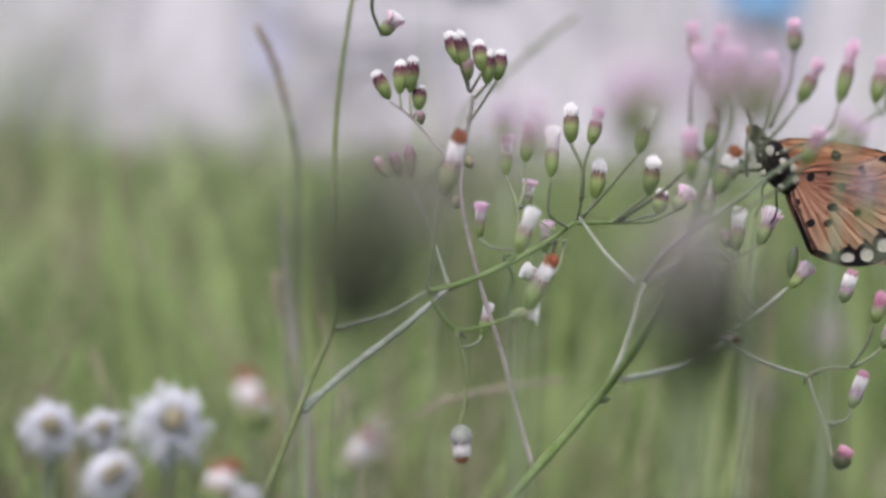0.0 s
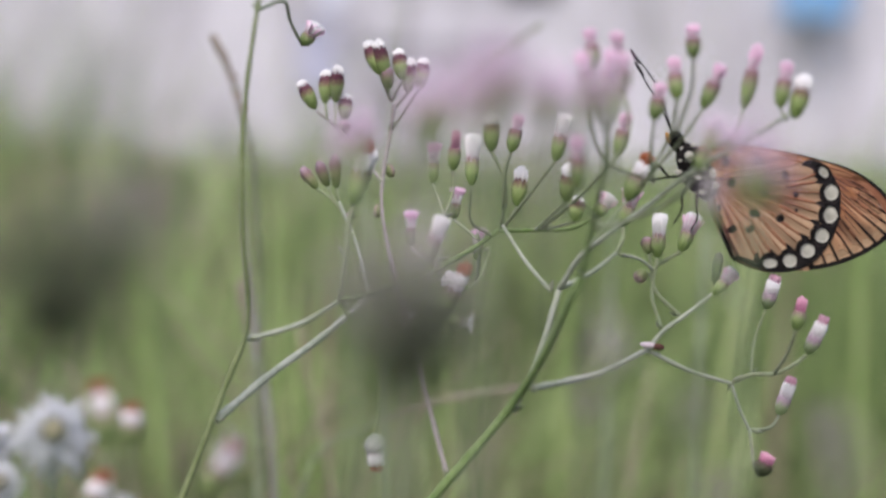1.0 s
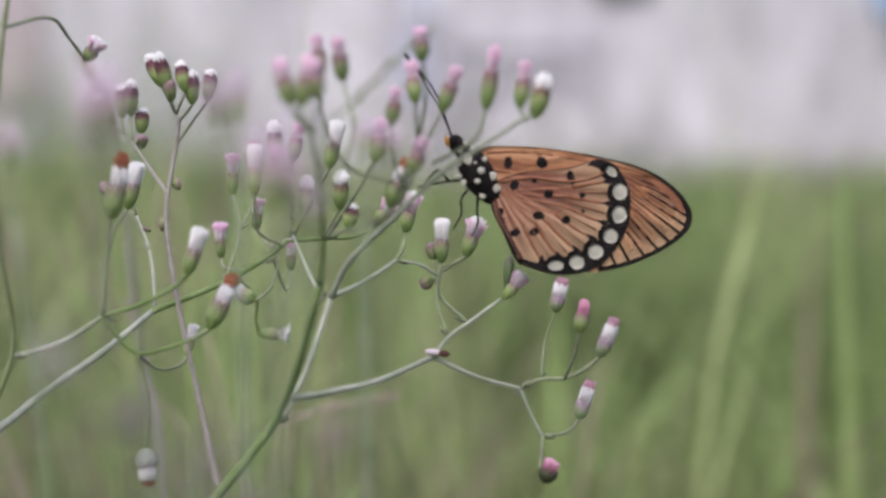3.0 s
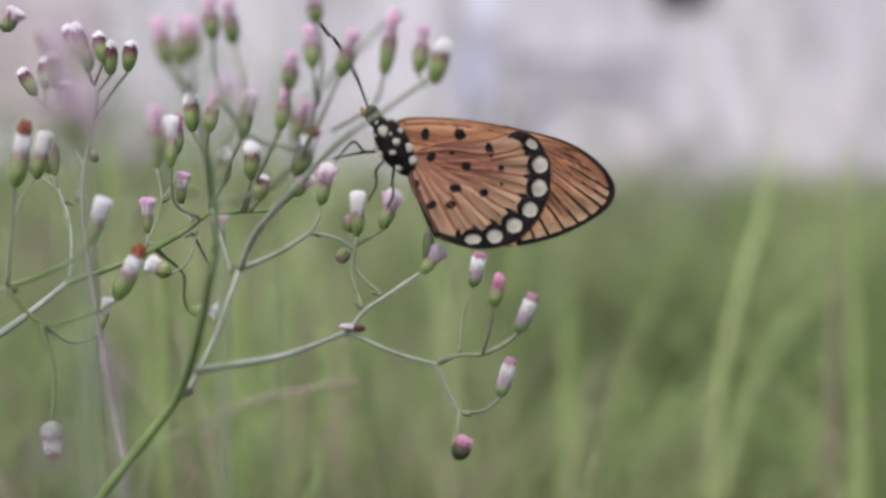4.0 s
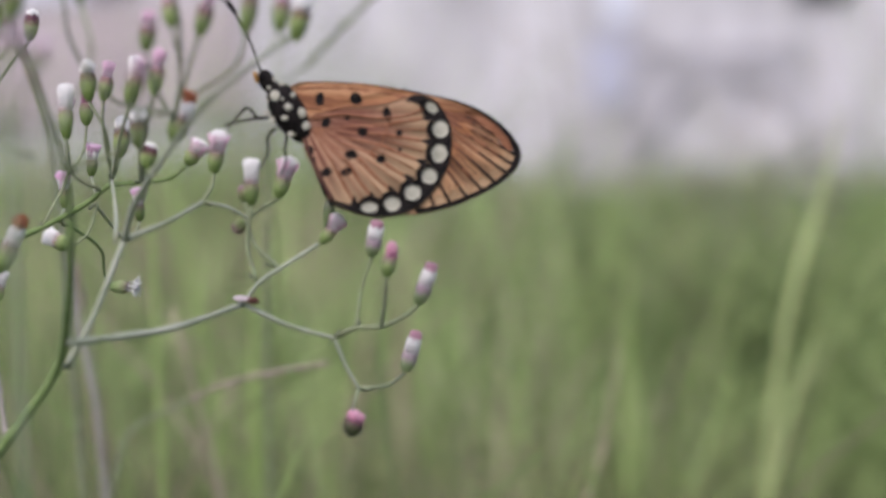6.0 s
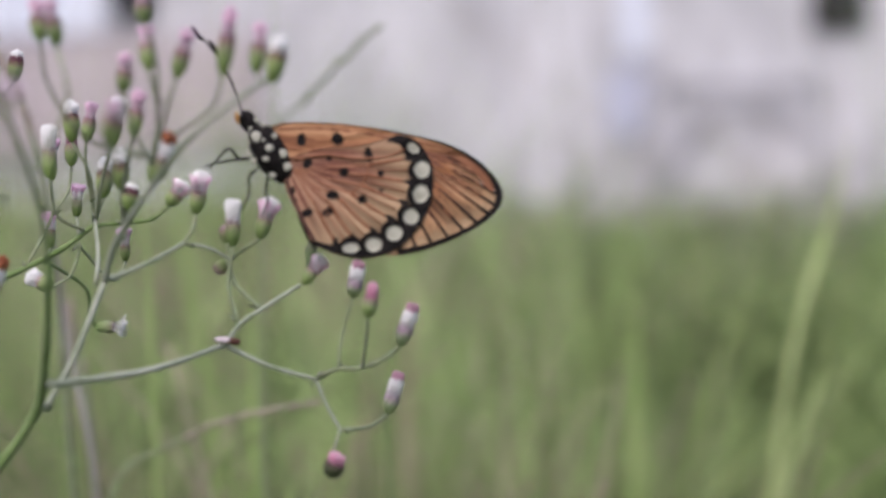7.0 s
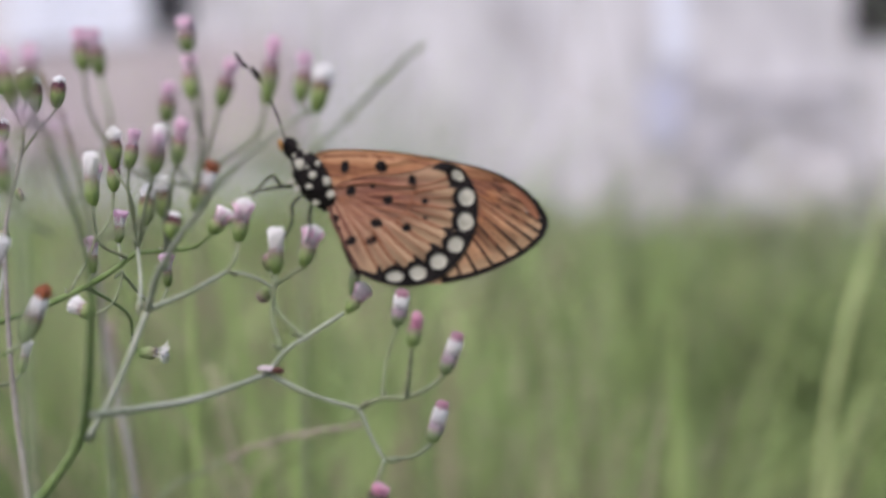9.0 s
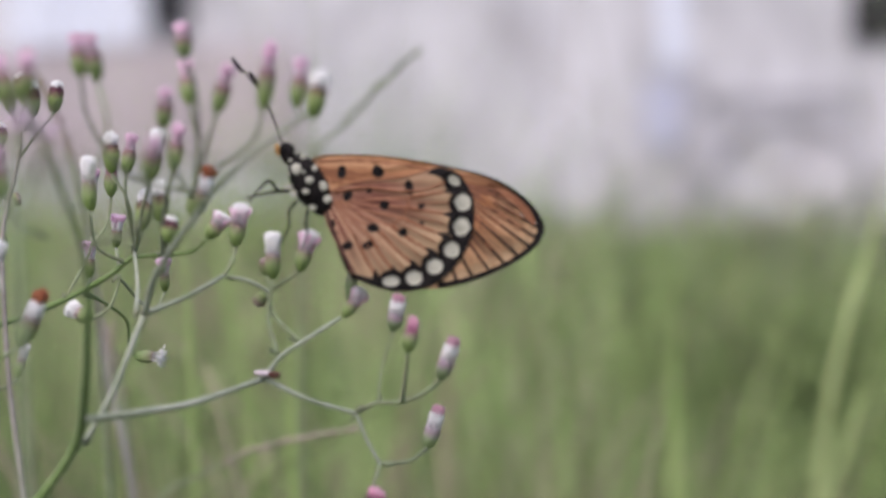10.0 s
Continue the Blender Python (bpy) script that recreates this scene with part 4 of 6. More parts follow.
main.stem('peduncle', [(-1.16, -2.20, 41.00), (-0.64, -2.40, 41.31), (-0.53, -2.40, 41.62)], 0.16, 0.14)
main.head('pink', (-0.53, -2.40, 41.62), (-0.39, -2.43, 42.37))
main.stem('peduncle', [(-1.60, -1.70, 40.66), (-1.20, -2.30, 41.29), (-1.02, -2.50, 41.61)], 0.16, 0.14)
main.head('pink', (-1.02, -2.50, 41.61), (-0.82, -2.58, 42.14))
main.stem('peduncle', [(-1.60, -1.70, 40.66), (-1.34, -2.20, 41.30), (-1.32, -2.50, 41.71)], 0.16, 0.14)
main.head('pink', (-1.32, -2.50, 41.71), (-1.37, -2.42, 42.21))
main.stem('peduncle', [(-1.50, -2.00, 40.71), (-1.58, -2.30, 41.03), (-1.59, -2.60, 41.47)], 0.16, 0.14)
main.head('pink', (-1.59, -2.60, 41.47), (-1.52, -2.63, 41.91))
main.stem('peduncle', [(-1.30, -2.30, 41.30), (-1.18, -2.70, 41.87), (-1.21, -2.90, 42.19)], 0.16, 0.14)
main.head('pink', (-1.21, -2.90, 42.19), (-1.23, -2.93, 42.58))
main.stem('peduncle', [(-1.63, -1.90, 40.77), (-2.13, -2.30, 40.98), (-2.36, -2.80, 41.60), (-2.34, -3.00, 42.03)], 0.16, 0.14)
main.head('pink', (-2.34, -3.00, 42.03), (-2.40, -2.94, 42.51))
main.stem('peduncle', [(-2.23, -1.10, 39.76), (-1.92, -1.30, 40.22), (-1.74, -1.34, 40.44)], 0.16, 0.14)
main.head('brown', (-1.74, -1.34, 40.44), (-1.49, -1.33, 41.03))

# thin stalk with the two bud clusters
main.stem('branch', [(-3.87, -1.50, 36.98), (-4.00, -1.30, 37.40), (-4.27, -0.90, 38.33), (-4.58, -0.30, 39.27), (-4.79, 0.20, 40.19), (-4.78, 0.40, 40.62), (-4.69, 0.60, 41.22), (-4.66, 0.60, 41.52)], 0.36, 0.26, 'mauve_stem')
main.stem('branch', [(-4.77, 0.35, 40.48), (-5.12, 0.80, 40.84), (-5.51, 1.30, 41.22), (-5.75, 1.45, 41.38)], 0.24, 0.16, 'mauve_stem')
main.head('darkbud', (-5.76, 1.50, 41.41), (-5.97, 1.50, 41.79))
main.stem('peduncle', [(-5.59, 1.35, 41.27), (-5.62, 1.45, 41.49)], 0.16, 0.14)
main.head('darkbud', (-5.62, 1.45, 41.49), (-5.62, 1.49, 41.94))
main.stem('peduncle', [(-5.46, 1.25, 41.18), (-5.48, 1.40, 41.51)], 0.16, 0.14)
main.head('darkbud', (-5.48, 1.40, 41.51), (-5.45, 1.32, 42.00))
main.stem('peduncle', [(-5.40, 1.20, 41.14), (-5.36, 1.45, 41.27)], 0.16, 0.14)
main.head('darkbud', (-5.36, 1.45, 41.27), (-5.34, 1.48, 41.62))
main.stem('peduncle', [(-5.37, 1.20, 41.11), (-5.34, 1.40, 41.07)], 0.16, 0.14)
main.head('bud', (-5.34, 1.40, 41.07), (-5.35, 1.38, 41.26))
main.stem('peduncle', [(-4.72, 0.60, 41.57), (-4.76, 0.50, 41.84)], 0.16, 0.14)
main.head('darkbud', (-4.76, 0.50, 41.84), (-4.89, 0.43, 42.35))
main.stem('peduncle', [(-4.73, 0.60, 41.61), (-4.85, 0.50, 41.91)], 0.16, 0.14)
main.head('darkbud', (-4.85, 0.50, 41.91), (-5.03, 0.53, 42.34))
main.stem('peduncle', [(-4.70, 0.60, 41.55), (-4.55, 0.50, 41.84)], 0.16, 0.14)
main.head('darkbud', (-4.55, 0.50, 41.84), (-4.62, 0.57, 42.24))
main.stem('peduncle', [(-4.64, 0.60, 41.48), (-4.48, 0.60, 41.67)], 0.16, 0.14)
main.head('darkbud', (-4.48, 0.60, 41.67), (-4.46, 0.55, 42.12))
main.stem('peduncle', [(-4.71, 0.60, 41.14), (-4.53, 0.70, 41.41), (-4.33, 0.90, 41.72)], 0.16, 0.14)
main.head('darkbud', (-4.33, 0.90, 41.72), (-4.27, 0.92, 42.13))
main.stem('peduncle', [(-4.72, 0.60, 41.57), (-4.73, 0.50, 41.72)], 0.16, 0.14)
main.head('bud', (-4.73, 0.50, 41.72), (-4.77, 0.47, 42.02))
main.head('bud', (-4.75, 0.45, 40.62), (-4.65, 0.49, 40.65))
main.head('bud', (-4.78, 0.25, 40.12), (-4.88, 0.29, 40.12))

# left plant: upright stem
side.stem('main_stem', [(-10.50, -3.00, -1.00), (-10.00, -2.60, 14.00), (-8.90, -2.00, 28.00), (-7.69, -1.70, 35.28), (-7.12, -1.60, 36.73), (-6.62, -1.50, 38.09), (-6.37, -1.50, 38.80), (-6.41, -1.80, 40.08), (-6.40, -1.80, 41.43), (-6.26, -1.80, 42.64), (-6.16, -1.80, 43.18)], 0.52, 0.23, 'olive')
side.stem('peduncle', [(-6.26, -1.80, 42.66), (-6.03, -0.50, 42.80), (-6.02, 0.30, 42.56), (-5.89, 0.63, 42.27)], 0.20, 0.17)
side.head('whitepink', (-5.89, 0.63, 42.27), (-5.68, 0.58, 42.56))

# long silvery branch that runs to the middle of the thicket
side.stem('branch', [(-6.74, -1.50, 37.64), (-6.50, -1.25, 37.83), (-6.14, -1.00, 38.12), (-5.51, -0.50, 38.55), (-4.94, -0.10, 39.02)], 0.56, 0.44)
side.stem('branch', [(-4.94, -0.10, 39.02), (-4.19, 0.30, 39.29), (-3.58, 0.60, 39.61), (-3.24, 0.65, 39.86)], 0.42, 0.32, 'dark_stem')
side.stem('branch', [(-3.21, 0.60, 39.86), (-2.75, 0.40, 39.90), (-2.29, 0.20, 39.95), (-2.00, 0.00, 40.12)], 0.30, 0.22, 'dark_stem')
side.head('whitepink', (-2.01, 0.00, 40.12), (-1.79, 0.05, 40.42))
side.stem('peduncle', [(-3.20, 0.60, 39.91), (-3.17, 0.40, 40.54), (-3.36, 0.37, 40.93)], 0.20, 0.17)
side.head('budwhite', (-3.36, 0.37, 40.93), (-3.37, 0.40, 41.45))
side.stem('peduncle', [(-3.19, 0.50, 40.17), (-3.17, 0.30, 40.69), (-3.11, 0.20, 40.93)], 0.16, 0.14)
side.head('pink', (-3.11, 0.20, 40.93), (-3.01, 0.23, 41.44))
side.stem('peduncle', [(-3.14, 0.50, 39.95), (-2.86, 0.00, 40.41), (-2.57, -0.40, 40.86)], 0.20, 0.17)
side.head('white', (-2.57, -0.40, 40.86), (-2.44, -0.35, 41.47))
side.stem('peduncle', [(-2.68, 0.30, 39.93), (-2.27, -0.80, 40.45), (-1.89, -1.50, 40.99)], 0.20, 0.17)
side.head('pink', (-1.89, -1.50, 40.99), (-1.78, -1.51, 41.53))
side.stem('peduncle', [(-3.34, 0.60, 39.80), (-3.61, 0.40, 40.00), (-3.62, 0.20, 40.49)], 0.16, 0.14)
side.head('white', (-3.62, 0.20, 40.49), (-3.61, 0.24, 41.16))
side.stem('peduncle', [(-3.13, 0.50, 39.95), (-3.00, 0.40, 40.21)], 0.16, 0.14)
side.head('budwhite', (-3.00, 0.40, 40.21), (-2.95, 0.46, 40.72))
side.stem('peduncle', [(-2.75, 0.40, 39.90), (-2.43, -0.50, 40.35)], 0.16, 0.14)
side.head('budwhite', (-2.43, -0.50, 40.35), (-2.39, -0.56, 40.84))
side.stem('peduncle', [(-2.61, 0.30, 39.92), (-2.32, -0.60, 40.11)], 0.16, 0.14)
side.head('darkbud', (-2.32, -0.60, 40.11), (-2.26, -0.54, 40.42))
side.stem('peduncle', [(-3.49, 0.80, 39.72), (-3.82, 1.57, 39.92)], 0.16, 0.14)
side.head('pinkcup', (-3.82, 1.57, 39.92), (-3.77, 1.55, 40.36))
side.stem('peduncle', [(-3.85, 0.70, 39.46), (-4.28, 1.60, 39.40), (-4.42, 2.10, 39.47)], 0.16, 0.14)
side.head('pinkcup', (-4.42, 2.10, 39.47), (-4.41, 2.10, 39.98))
side.stem('peduncle', [(-3.47, 0.70, 39.61), (-3.47, 2.00, 39.03), (-3.46, 2.40, 39.25)], 0.16, 0.14)
side.head('pinkcup', (-3.46, 2.40, 39.25), (-3.44, 2.34, 39.72))
side.stem('peduncle', [(-3.35, 0.50, 39.65), (-3.47, 0.40, 39.25), (-3.64, 0.20, 39.11)], 0.16, 0.14)
side.head('white', (-3.64, 0.20, 39.11), (-3.96, 0.23, 39.27), 2.50)
side.stem('peduncle', [(-4.04, 0.90, 39.39), (-4.10, 1.50, 39.26), (-3.92, 2.10, 38.89), (-3.97, 2.30, 38.56), (-3.94, 2.40, 38.36)], 0.20, 0.15, 'dark_stem')
side.head('star', (-3.94, 2.40, 38.36), (-3.48, 2.37, 38.35))
side.stem('peduncle', [(-4.05, 0.35, 39.36), (-3.97, 1.10, 39.98), (-4.12, 1.50, 40.41)], 0.16, 0.14)
side.head('pinkcup', (-4.12, 1.50, 40.41), (-4.11, 1.56, 40.98))
side.stem('peduncle', [(-3.97, 1.10, 39.98), (-3.85, 1.40, 40.28), (-3.85, 1.55, 40.60)], 0.16, 0.14)
side.head('pinkbud', (-3.85, 1.55, 40.60), (-3.81, 1.51, 41.17))

# bud cluster on the silvery branch
side.stem('branch', [(-4.92, 0.00, 39.01), (-5.17, 0.90, 39.71), (-5.40, 1.20, 40.17)], 0.26, 0.16)
side.stem('peduncle', [(-5.17, 0.90, 39.71), (-5.45, 1.25, 40.14), (-5.71, 1.40, 40.32)], 0.16, 0.14)
side.head('bud', (-5.71, 1.40, 40.32), (-5.93, 1.41, 40.60), 1.70)
side.stem('peduncle', [(-5.45, 1.25, 40.14), (-5.57, 1.40, 40.35)], 0.16, 0.14)
side.head('bud', (-5.57, 1.40, 40.35), (-5.70, 1.38, 40.69), 1.70)
side.stem('peduncle', [(-5.40, 1.20, 40.17), (-5.44, 1.20, 40.34)], 0.16, 0.14)
side.head('bud', (-5.44, 1.20, 40.34), (-5.47, 1.22, 40.80), 1.80)
side.head('bud', (-5.18, 1.10, 39.96), (-5.29, 1.05, 40.01), 0.70)

# nearer silvery branch with the brown heads
side.stem('branch', [(-6.38, -1.40, 38.64), (-6.22, -1.40, 38.68), (-5.70, -1.45, 38.86), (-5.25, -1.50, 39.15)], 0.42, 0.30, 'pale_stem')
side.stem('peduncle', [(-5.25, -1.50, 39.15), (-5.18, -1.55, 39.71), (-5.09, -1.58, 40.34)], 0.24, 0.20)
side.head('brown', (-5.09, -1.58, 40.34), (-4.91, -1.63, 41.14))
side.stem('peduncle', [(-5.18, -1.55, 39.71), (-5.16, -1.20, 40.16), (-5.05, -0.90, 40.40)], 0.16, 0.14)
side.head('white', (-5.05, -0.90, 40.40), (-4.90, -0.86, 40.99))
side.stem('peduncle', [(-5.25, -1.50, 39.15), (-4.82, -1.60, 39.28), (-4.33, -1.65, 39.52), (-4.18, -1.65, 39.66)], 0.24, 0.2, 'dark_stem')
side.head('white', (-4.18, -1.65, 39.66), (-3.99, -1.61, 40.23))
side.stem('branch', [(-5.25, -1.50, 39.13), (-4.88, -1.40, 38.68), (-4.55, -1.30, 38.71), (-4.20, -1.20, 38.82)], 0.28, 0.22, 'dark_stem')
side.stem('peduncle', [(-4.20, -1.20, 38.82), (-4.01, -1.17, 38.93)], 0.20, 0.17)
side.head('brown', (-4.01, -1.17, 38.93), (-3.67, -1.16, 39.61))
side.stem('peduncle', [(-4.88, -1.40, 38.68), (-4.74, -0.60, 38.33), (-4.53, -0.30, 38.36), (-4.49, -0.20, 38.43)], 0.16, 0.14)
side.head('white', (-4.49, -0.20, 38.43), (-4.39, -0.13, 38.85), 1.50)
side.stem('peduncle', [(-4.88, -1.40, 38.68), (-4.74, -1.40, 38.15), (-4.75, -1.42, 37.73), (-4.78, -1.44, 37.50)], 0.20, 0.16, 'olive')
side.head('hang', (-4.78, -1.44, 37.50), (-4.75, -1.49, 37.04))

# out-of-focus flowers close to the lens
near.stem('branch', [(-6.00, -13.00, -1.00), (-5.40, -12.60, 20.00), (-3.86, -12.20, 39.15), (-3.80, -12.20, 41.32), (-3.78, -12.20, 41.74)], 0.40, 0.25)
near.head('lilac', (-3.80, -12.20, 41.76), (-3.93, -12.14, 42.19), 3.30)
near.stem('peduncle', [(-3.78, -12.20, 41.67), (-3.76, -12.20, 41.77)], 0.16, 0.14)
near.head('lilac', (-3.76, -12.20, 41.77), (-3.76, -12.25, 42.28), 3.30)
near.stem('peduncle', [(-3.78, -12.20, 41.67), (-3.69, -12.40, 41.78)], 0.16, 0.14)
near.head('lilac', (-3.69, -12.40, 41.78), (-3.58, -12.33, 42.17), 3.30)
near.stem('peduncle', [(-3.79, -12.20, 41.53), (-3.82, -12.40, 41.66)], 0.16, 0.14)
near.head('lilac', (-3.82, -12.40, 41.66), (-4.01, -12.38, 42.03), 3.00)
near.stem('branch', [(-5.00, -8.00, -1.00), (-5.00, -7.40, 20.00), (-4.53, -6.80, 37.62), (-4.75, -6.80, 40.84)], 0.40, 0.25)
near.stem('peduncle', [(-4.75, -6.80, 40.84), (-4.77, -6.80, 41.23)], 0.16, 0.14)
near.head('lilac', (-4.77, -6.80, 41.23), (-4.78, -6.78, 41.68))
near.stem('branch', [(-1.00, -9.00, -1.00), (-1.50, -8.00, 20.00), (-1.57, -6.50, 37.73), (-1.55, -6.50, 40.71)], 0.50, 0.30)
near.stem('peduncle', [(-1.55, -6.50, 40.71), (-1.56, -6.50, 41.30)], 0.16, 0.14)
near.head('lilac', (-1.56, -6.50, 41.30), (-1.46, -6.42, 41.69))
near.stem('peduncle', [(-1.55, -6.50, 40.71), (-1.38, -6.30, 41.24)], 0.16, 0.14)
near.head('lilac', (-1.38, -6.30, 41.24), (-1.22, -6.25, 41.58))
near.stem('branch', [(-4.00, -9.00, -1.00), (-3.40, -8.00, 20.00), (-2.55, -7.50, 37.98), (-2.54, -7.50, 41.04)], 0.50, 0.30)
near.stem('peduncle', [(-2.54, -7.50, 41.04), (-2.54, -7.50, 41.63)], 0.16, 0.14)
near.head('lilac', (-2.54, -7.50, 41.63), (-2.54, -7.45, 42.18))
near.stem('peduncle', [(-2.54, -7.50, 41.14), (-2.65, -7.60, 41.61)], 0.16, 0.14)
near.head('lilac', (-2.65, -7.60, 41.61), (-2.76, -7.67, 42.08))
near.stem('peduncle', [(-2.89, -12.00, 39.22), (-2.93, -12.00, 39.67), (-2.96, -12.00, 40.00)], 0.16, 0.14)
near.head('pale', (-2.96, -12.00, 40.00), (-3.03, -12.02, 40.48), 3.00)
near.stem('peduncle', [(-5.77, -7.70, 37.61), (-5.82, -7.70, 38.32)], 0.16, 0.14)
near.head('pale', (-5.82, -7.70, 38.32), (-5.92, -7.77, 38.81), 2.60)
near.stem('peduncle', [(-2.43, -12.40, 39.03), (-2.51, -12.40, 39.77)], 0.16, 0.14)
near.head('dusky', (-2.51, -12.40, 39.77), (-2.52, -12.45, 40.13), 2.60)
near.stem('peduncle', [(-1.26, -11.00, 38.65), (-1.33, -11.00, 39.37)], 0.16, 0.14)
near.head('dusky', (-1.33, -11.00, 39.37), (-1.36, -11.05, 39.77), 2.80)
near.stem('peduncle', [(-1.94, -10.50, 38.35), (-1.98, -10.50, 38.76)], 0.16, 0.14)
near.head('dusky', (-1.98, -10.50, 38.76), (-2.00, -10.44, 39.17), 2.80)
near.stem('peduncle', [(-2.94, -10.00, 38.45), (-2.94, -10.00, 39.31)], 0.16, 0.14)
near.head('dusky', (-2.94, -10.00, 39.31), (-2.95, -10.06, 39.79), 3.00)

# withered heads very close to the lens, their shaded side put into dark colour
withered.stem('branch', [(-6.93, -15.64, -1.00), (-6.58, -15.52, 20.00), (-6.12, -14.70, 39.63), (-6.05, -14.60, 40.45)], 0.45, 0.28)
withered.head('black', (-6.04, -14.60, 40.60), (-6.00, -14.50, 41.38), 9.00)
withered.stem('peduncle', [(-6.06, -14.60, 40.33), (-5.95, -14.20, 40.60), (-5.86, -14.00, 40.83)], 0.16, 0.14)
withered.head('dark', (-5.86, -14.00, 40.83), (-5.79, -13.98, 41.50), 6.50)
withered.stem('peduncle', [(-5.95, -14.20, 40.60), (-5.75, -14.30, 41.03)], 0.16, 0.14)
withered.head('dusky', (-5.75, -14.30, 41.03), (-5.60, -14.30, 41.60), 5.50)
withered.stem('branch', [(-3.64, -15.56, -1.00), (-3.87, -15.43, 20.00), (-4.32, -14.60, 39.40), (-4.29, -14.50, 40.25)], 0.45, 0.28)
withered.head('black', (-4.28, -14.50, 40.36), (-4.24, -14.45, 41.04), 6.60)
withered.stem('peduncle', [(-4.32, -14.50, 40.05), (-4.42, -14.40, 40.55)], 0.16, 0.14)
withered.head('dusky', (-4.42, -14.40, 40.55), (-4.46, -14.36, 41.22), 5.40)
withered.stem('peduncle', [(-4.32, -14.50, 40.00), (-4.14, -14.10, 40.50)], 0.16, 0.14)
withered.head('dark', (-4.14, -14.10, 40.50), (-4.10, -14.10, 41.10), 6.00)
withered.stem('peduncle', [(-4.34, -14.20, 39.90), (-4.20, -13.60, 40.75)], 0.16, 0.14)
withered.head('pale', (-4.20, -13.60, 40.75), (-4.22, -13.50, 41.30), 3.60)
near.stem('peduncle', [(-4.10, -11.00, 40.16), (-4.13, -11.00, 40.95), (-4.17, -11.00, 41.46)], 0.16, 0.14)
near.head('lilac', (-4.17, -11.00, 41.46), (-4.29, -10.99, 42.04), 3.80)
near.stem('peduncle', [(-4.13, -11.00, 40.95), (-4.14, -11.20, 41.55)], 0.16, 0.14)
near.head('lilac', (-4.14, -11.20, 41.55), (-4.07, -11.17, 42.08), 3.80)
near.stem('peduncle', [(-3.23, -9.60, 39.96), (-3.28, -9.60, 40.84), (-3.30, -9.60, 41.58)], 0.16, 0.14)
near.head('lilac', (-3.30, -9.60, 41.58), (-3.22, -9.67, 42.15), 3.50)

near.stem('branch', [(-1.20, -11.60, -1.00), (-1.50, -11.20, 20.00), (-1.82, -10.40, 39.80), (-1.84, -10.35, 41.10)], 0.34, 0.18)
near.head('lilac', (-1.84, -10.35, 41.10), (-1.88, -10.32, 41.78), 3.60)
near.stem('peduncle', [(-1.83, -10.40, 40.70), (-1.72, -10.40, 41.10)], 0.16, 0.14)
near.head('lilac', (-1.72, -10.40, 41.10), (-1.64, -10.40, 41.62), 3.20)
near.stem('peduncle', [(-1.82, -10.30, 40.30), (-1.84, -9.00, 40.50), (-1.82, -8.50, 40.75)], 0.16, 0.14)
near.head('pale', (-1.82, -8.50, 40.75), (-1.80, -8.46, 41.25), 2.80)
near.stem('peduncle', [(-3.24, -9.70, 40.60), (-3.12, -10.00, 41.20), (-3.08, -10.20, 41.60)], 0.16, 0.14)
near.head('lilac', (-3.08, -10.20, 41.60), (-3.00, -10.22, 42.15), 3.40)
near.stem('branch', [(-5.20, -10.90, -1.00), (-5.00, -10.50, 20.00), (-4.72, -9.95, 39.60), (-4.74, -9.90, 41.20)], 0.34, 0.18)
near.head('lilac', (-4.74, -9.90, 41.20), (-4.77, -9.88, 41.78), 3.20)
near.stem('branch', [(-2.40, -13.60, -1.00), (-2.20, -13.60, 20.00), (-1.90, -13.50, 38.60), (-1.83, -13.50, 39.60)], 0.30, 0.18)
near.head('dusky', (-1.83, -13.50, 39.60), (-1.80, -13.48, 40.20), 3.20)


# ---- fluffy white seed heads low in the thicket ----
def puff_mesh(seed):
    rng = random.Random(seed)
    pieces = []
    for k in range(250):
        z = -0.55 + 1.38 * (k + 0.5) / 250
        w = k * 2.39996 + rng.uniform(-0.15, 0.15)
        d = Vector((math.sqrt(1 - z * z) * math.cos(w), math.sqrt(1 - z * z) * math.sin(w), z))
        ln = rng.uniform(0.72, 1.0) * (1.0 - 0.22 * max(0, z)) * (0.90 + 0.10 * math.sin(7 * w + 3 * z + seed))
        bend = Vector([rng.uniform(-0.06, 0.06) for _ in range(3)])
        pieces.append(tube([d * 0.2, d * ln * 0.6, d * ln + bend], 0.010, 0.030, 4, 0.2))
    return pieces


PUFFS = []
for seed in (1, 2):
    v, f = join(*puff_mesh(seed))
    cv, cf = hull_shape(0.5, random.Random(seed), False, 0.9)
    PUFFS.append((mesh_of("pappus_ball", v, f, M["fluff"]), mesh_of("disc", cv, cf, M["straw"])))


class Puffs(Plant):
    def puff(self, at, radius, towards=(0.2, -0.9, 0.45)):
        self.count += 1
        ball, disc = PUFFS[self.count % 2]
        turn = Vector(towards).to_track_quat("Z", "Y").to_matrix().to_4x4()
        r = radius * 0.001
        ob = part_mesh("seed_head", ball, self.root, "fluffy white seed head", Matrix.Translation(self.at(at)) @ turn @ Matrix.Diagonal((r, r, r, 1)))
        tagged(ob, kind="stuff")
        part_mesh("disc", disc, ob, "tan disc", Matrix.Translation((0, 0, 0.35)) @ Matrix.Diagonal((0.5, 0.5, 0.8, 1)))


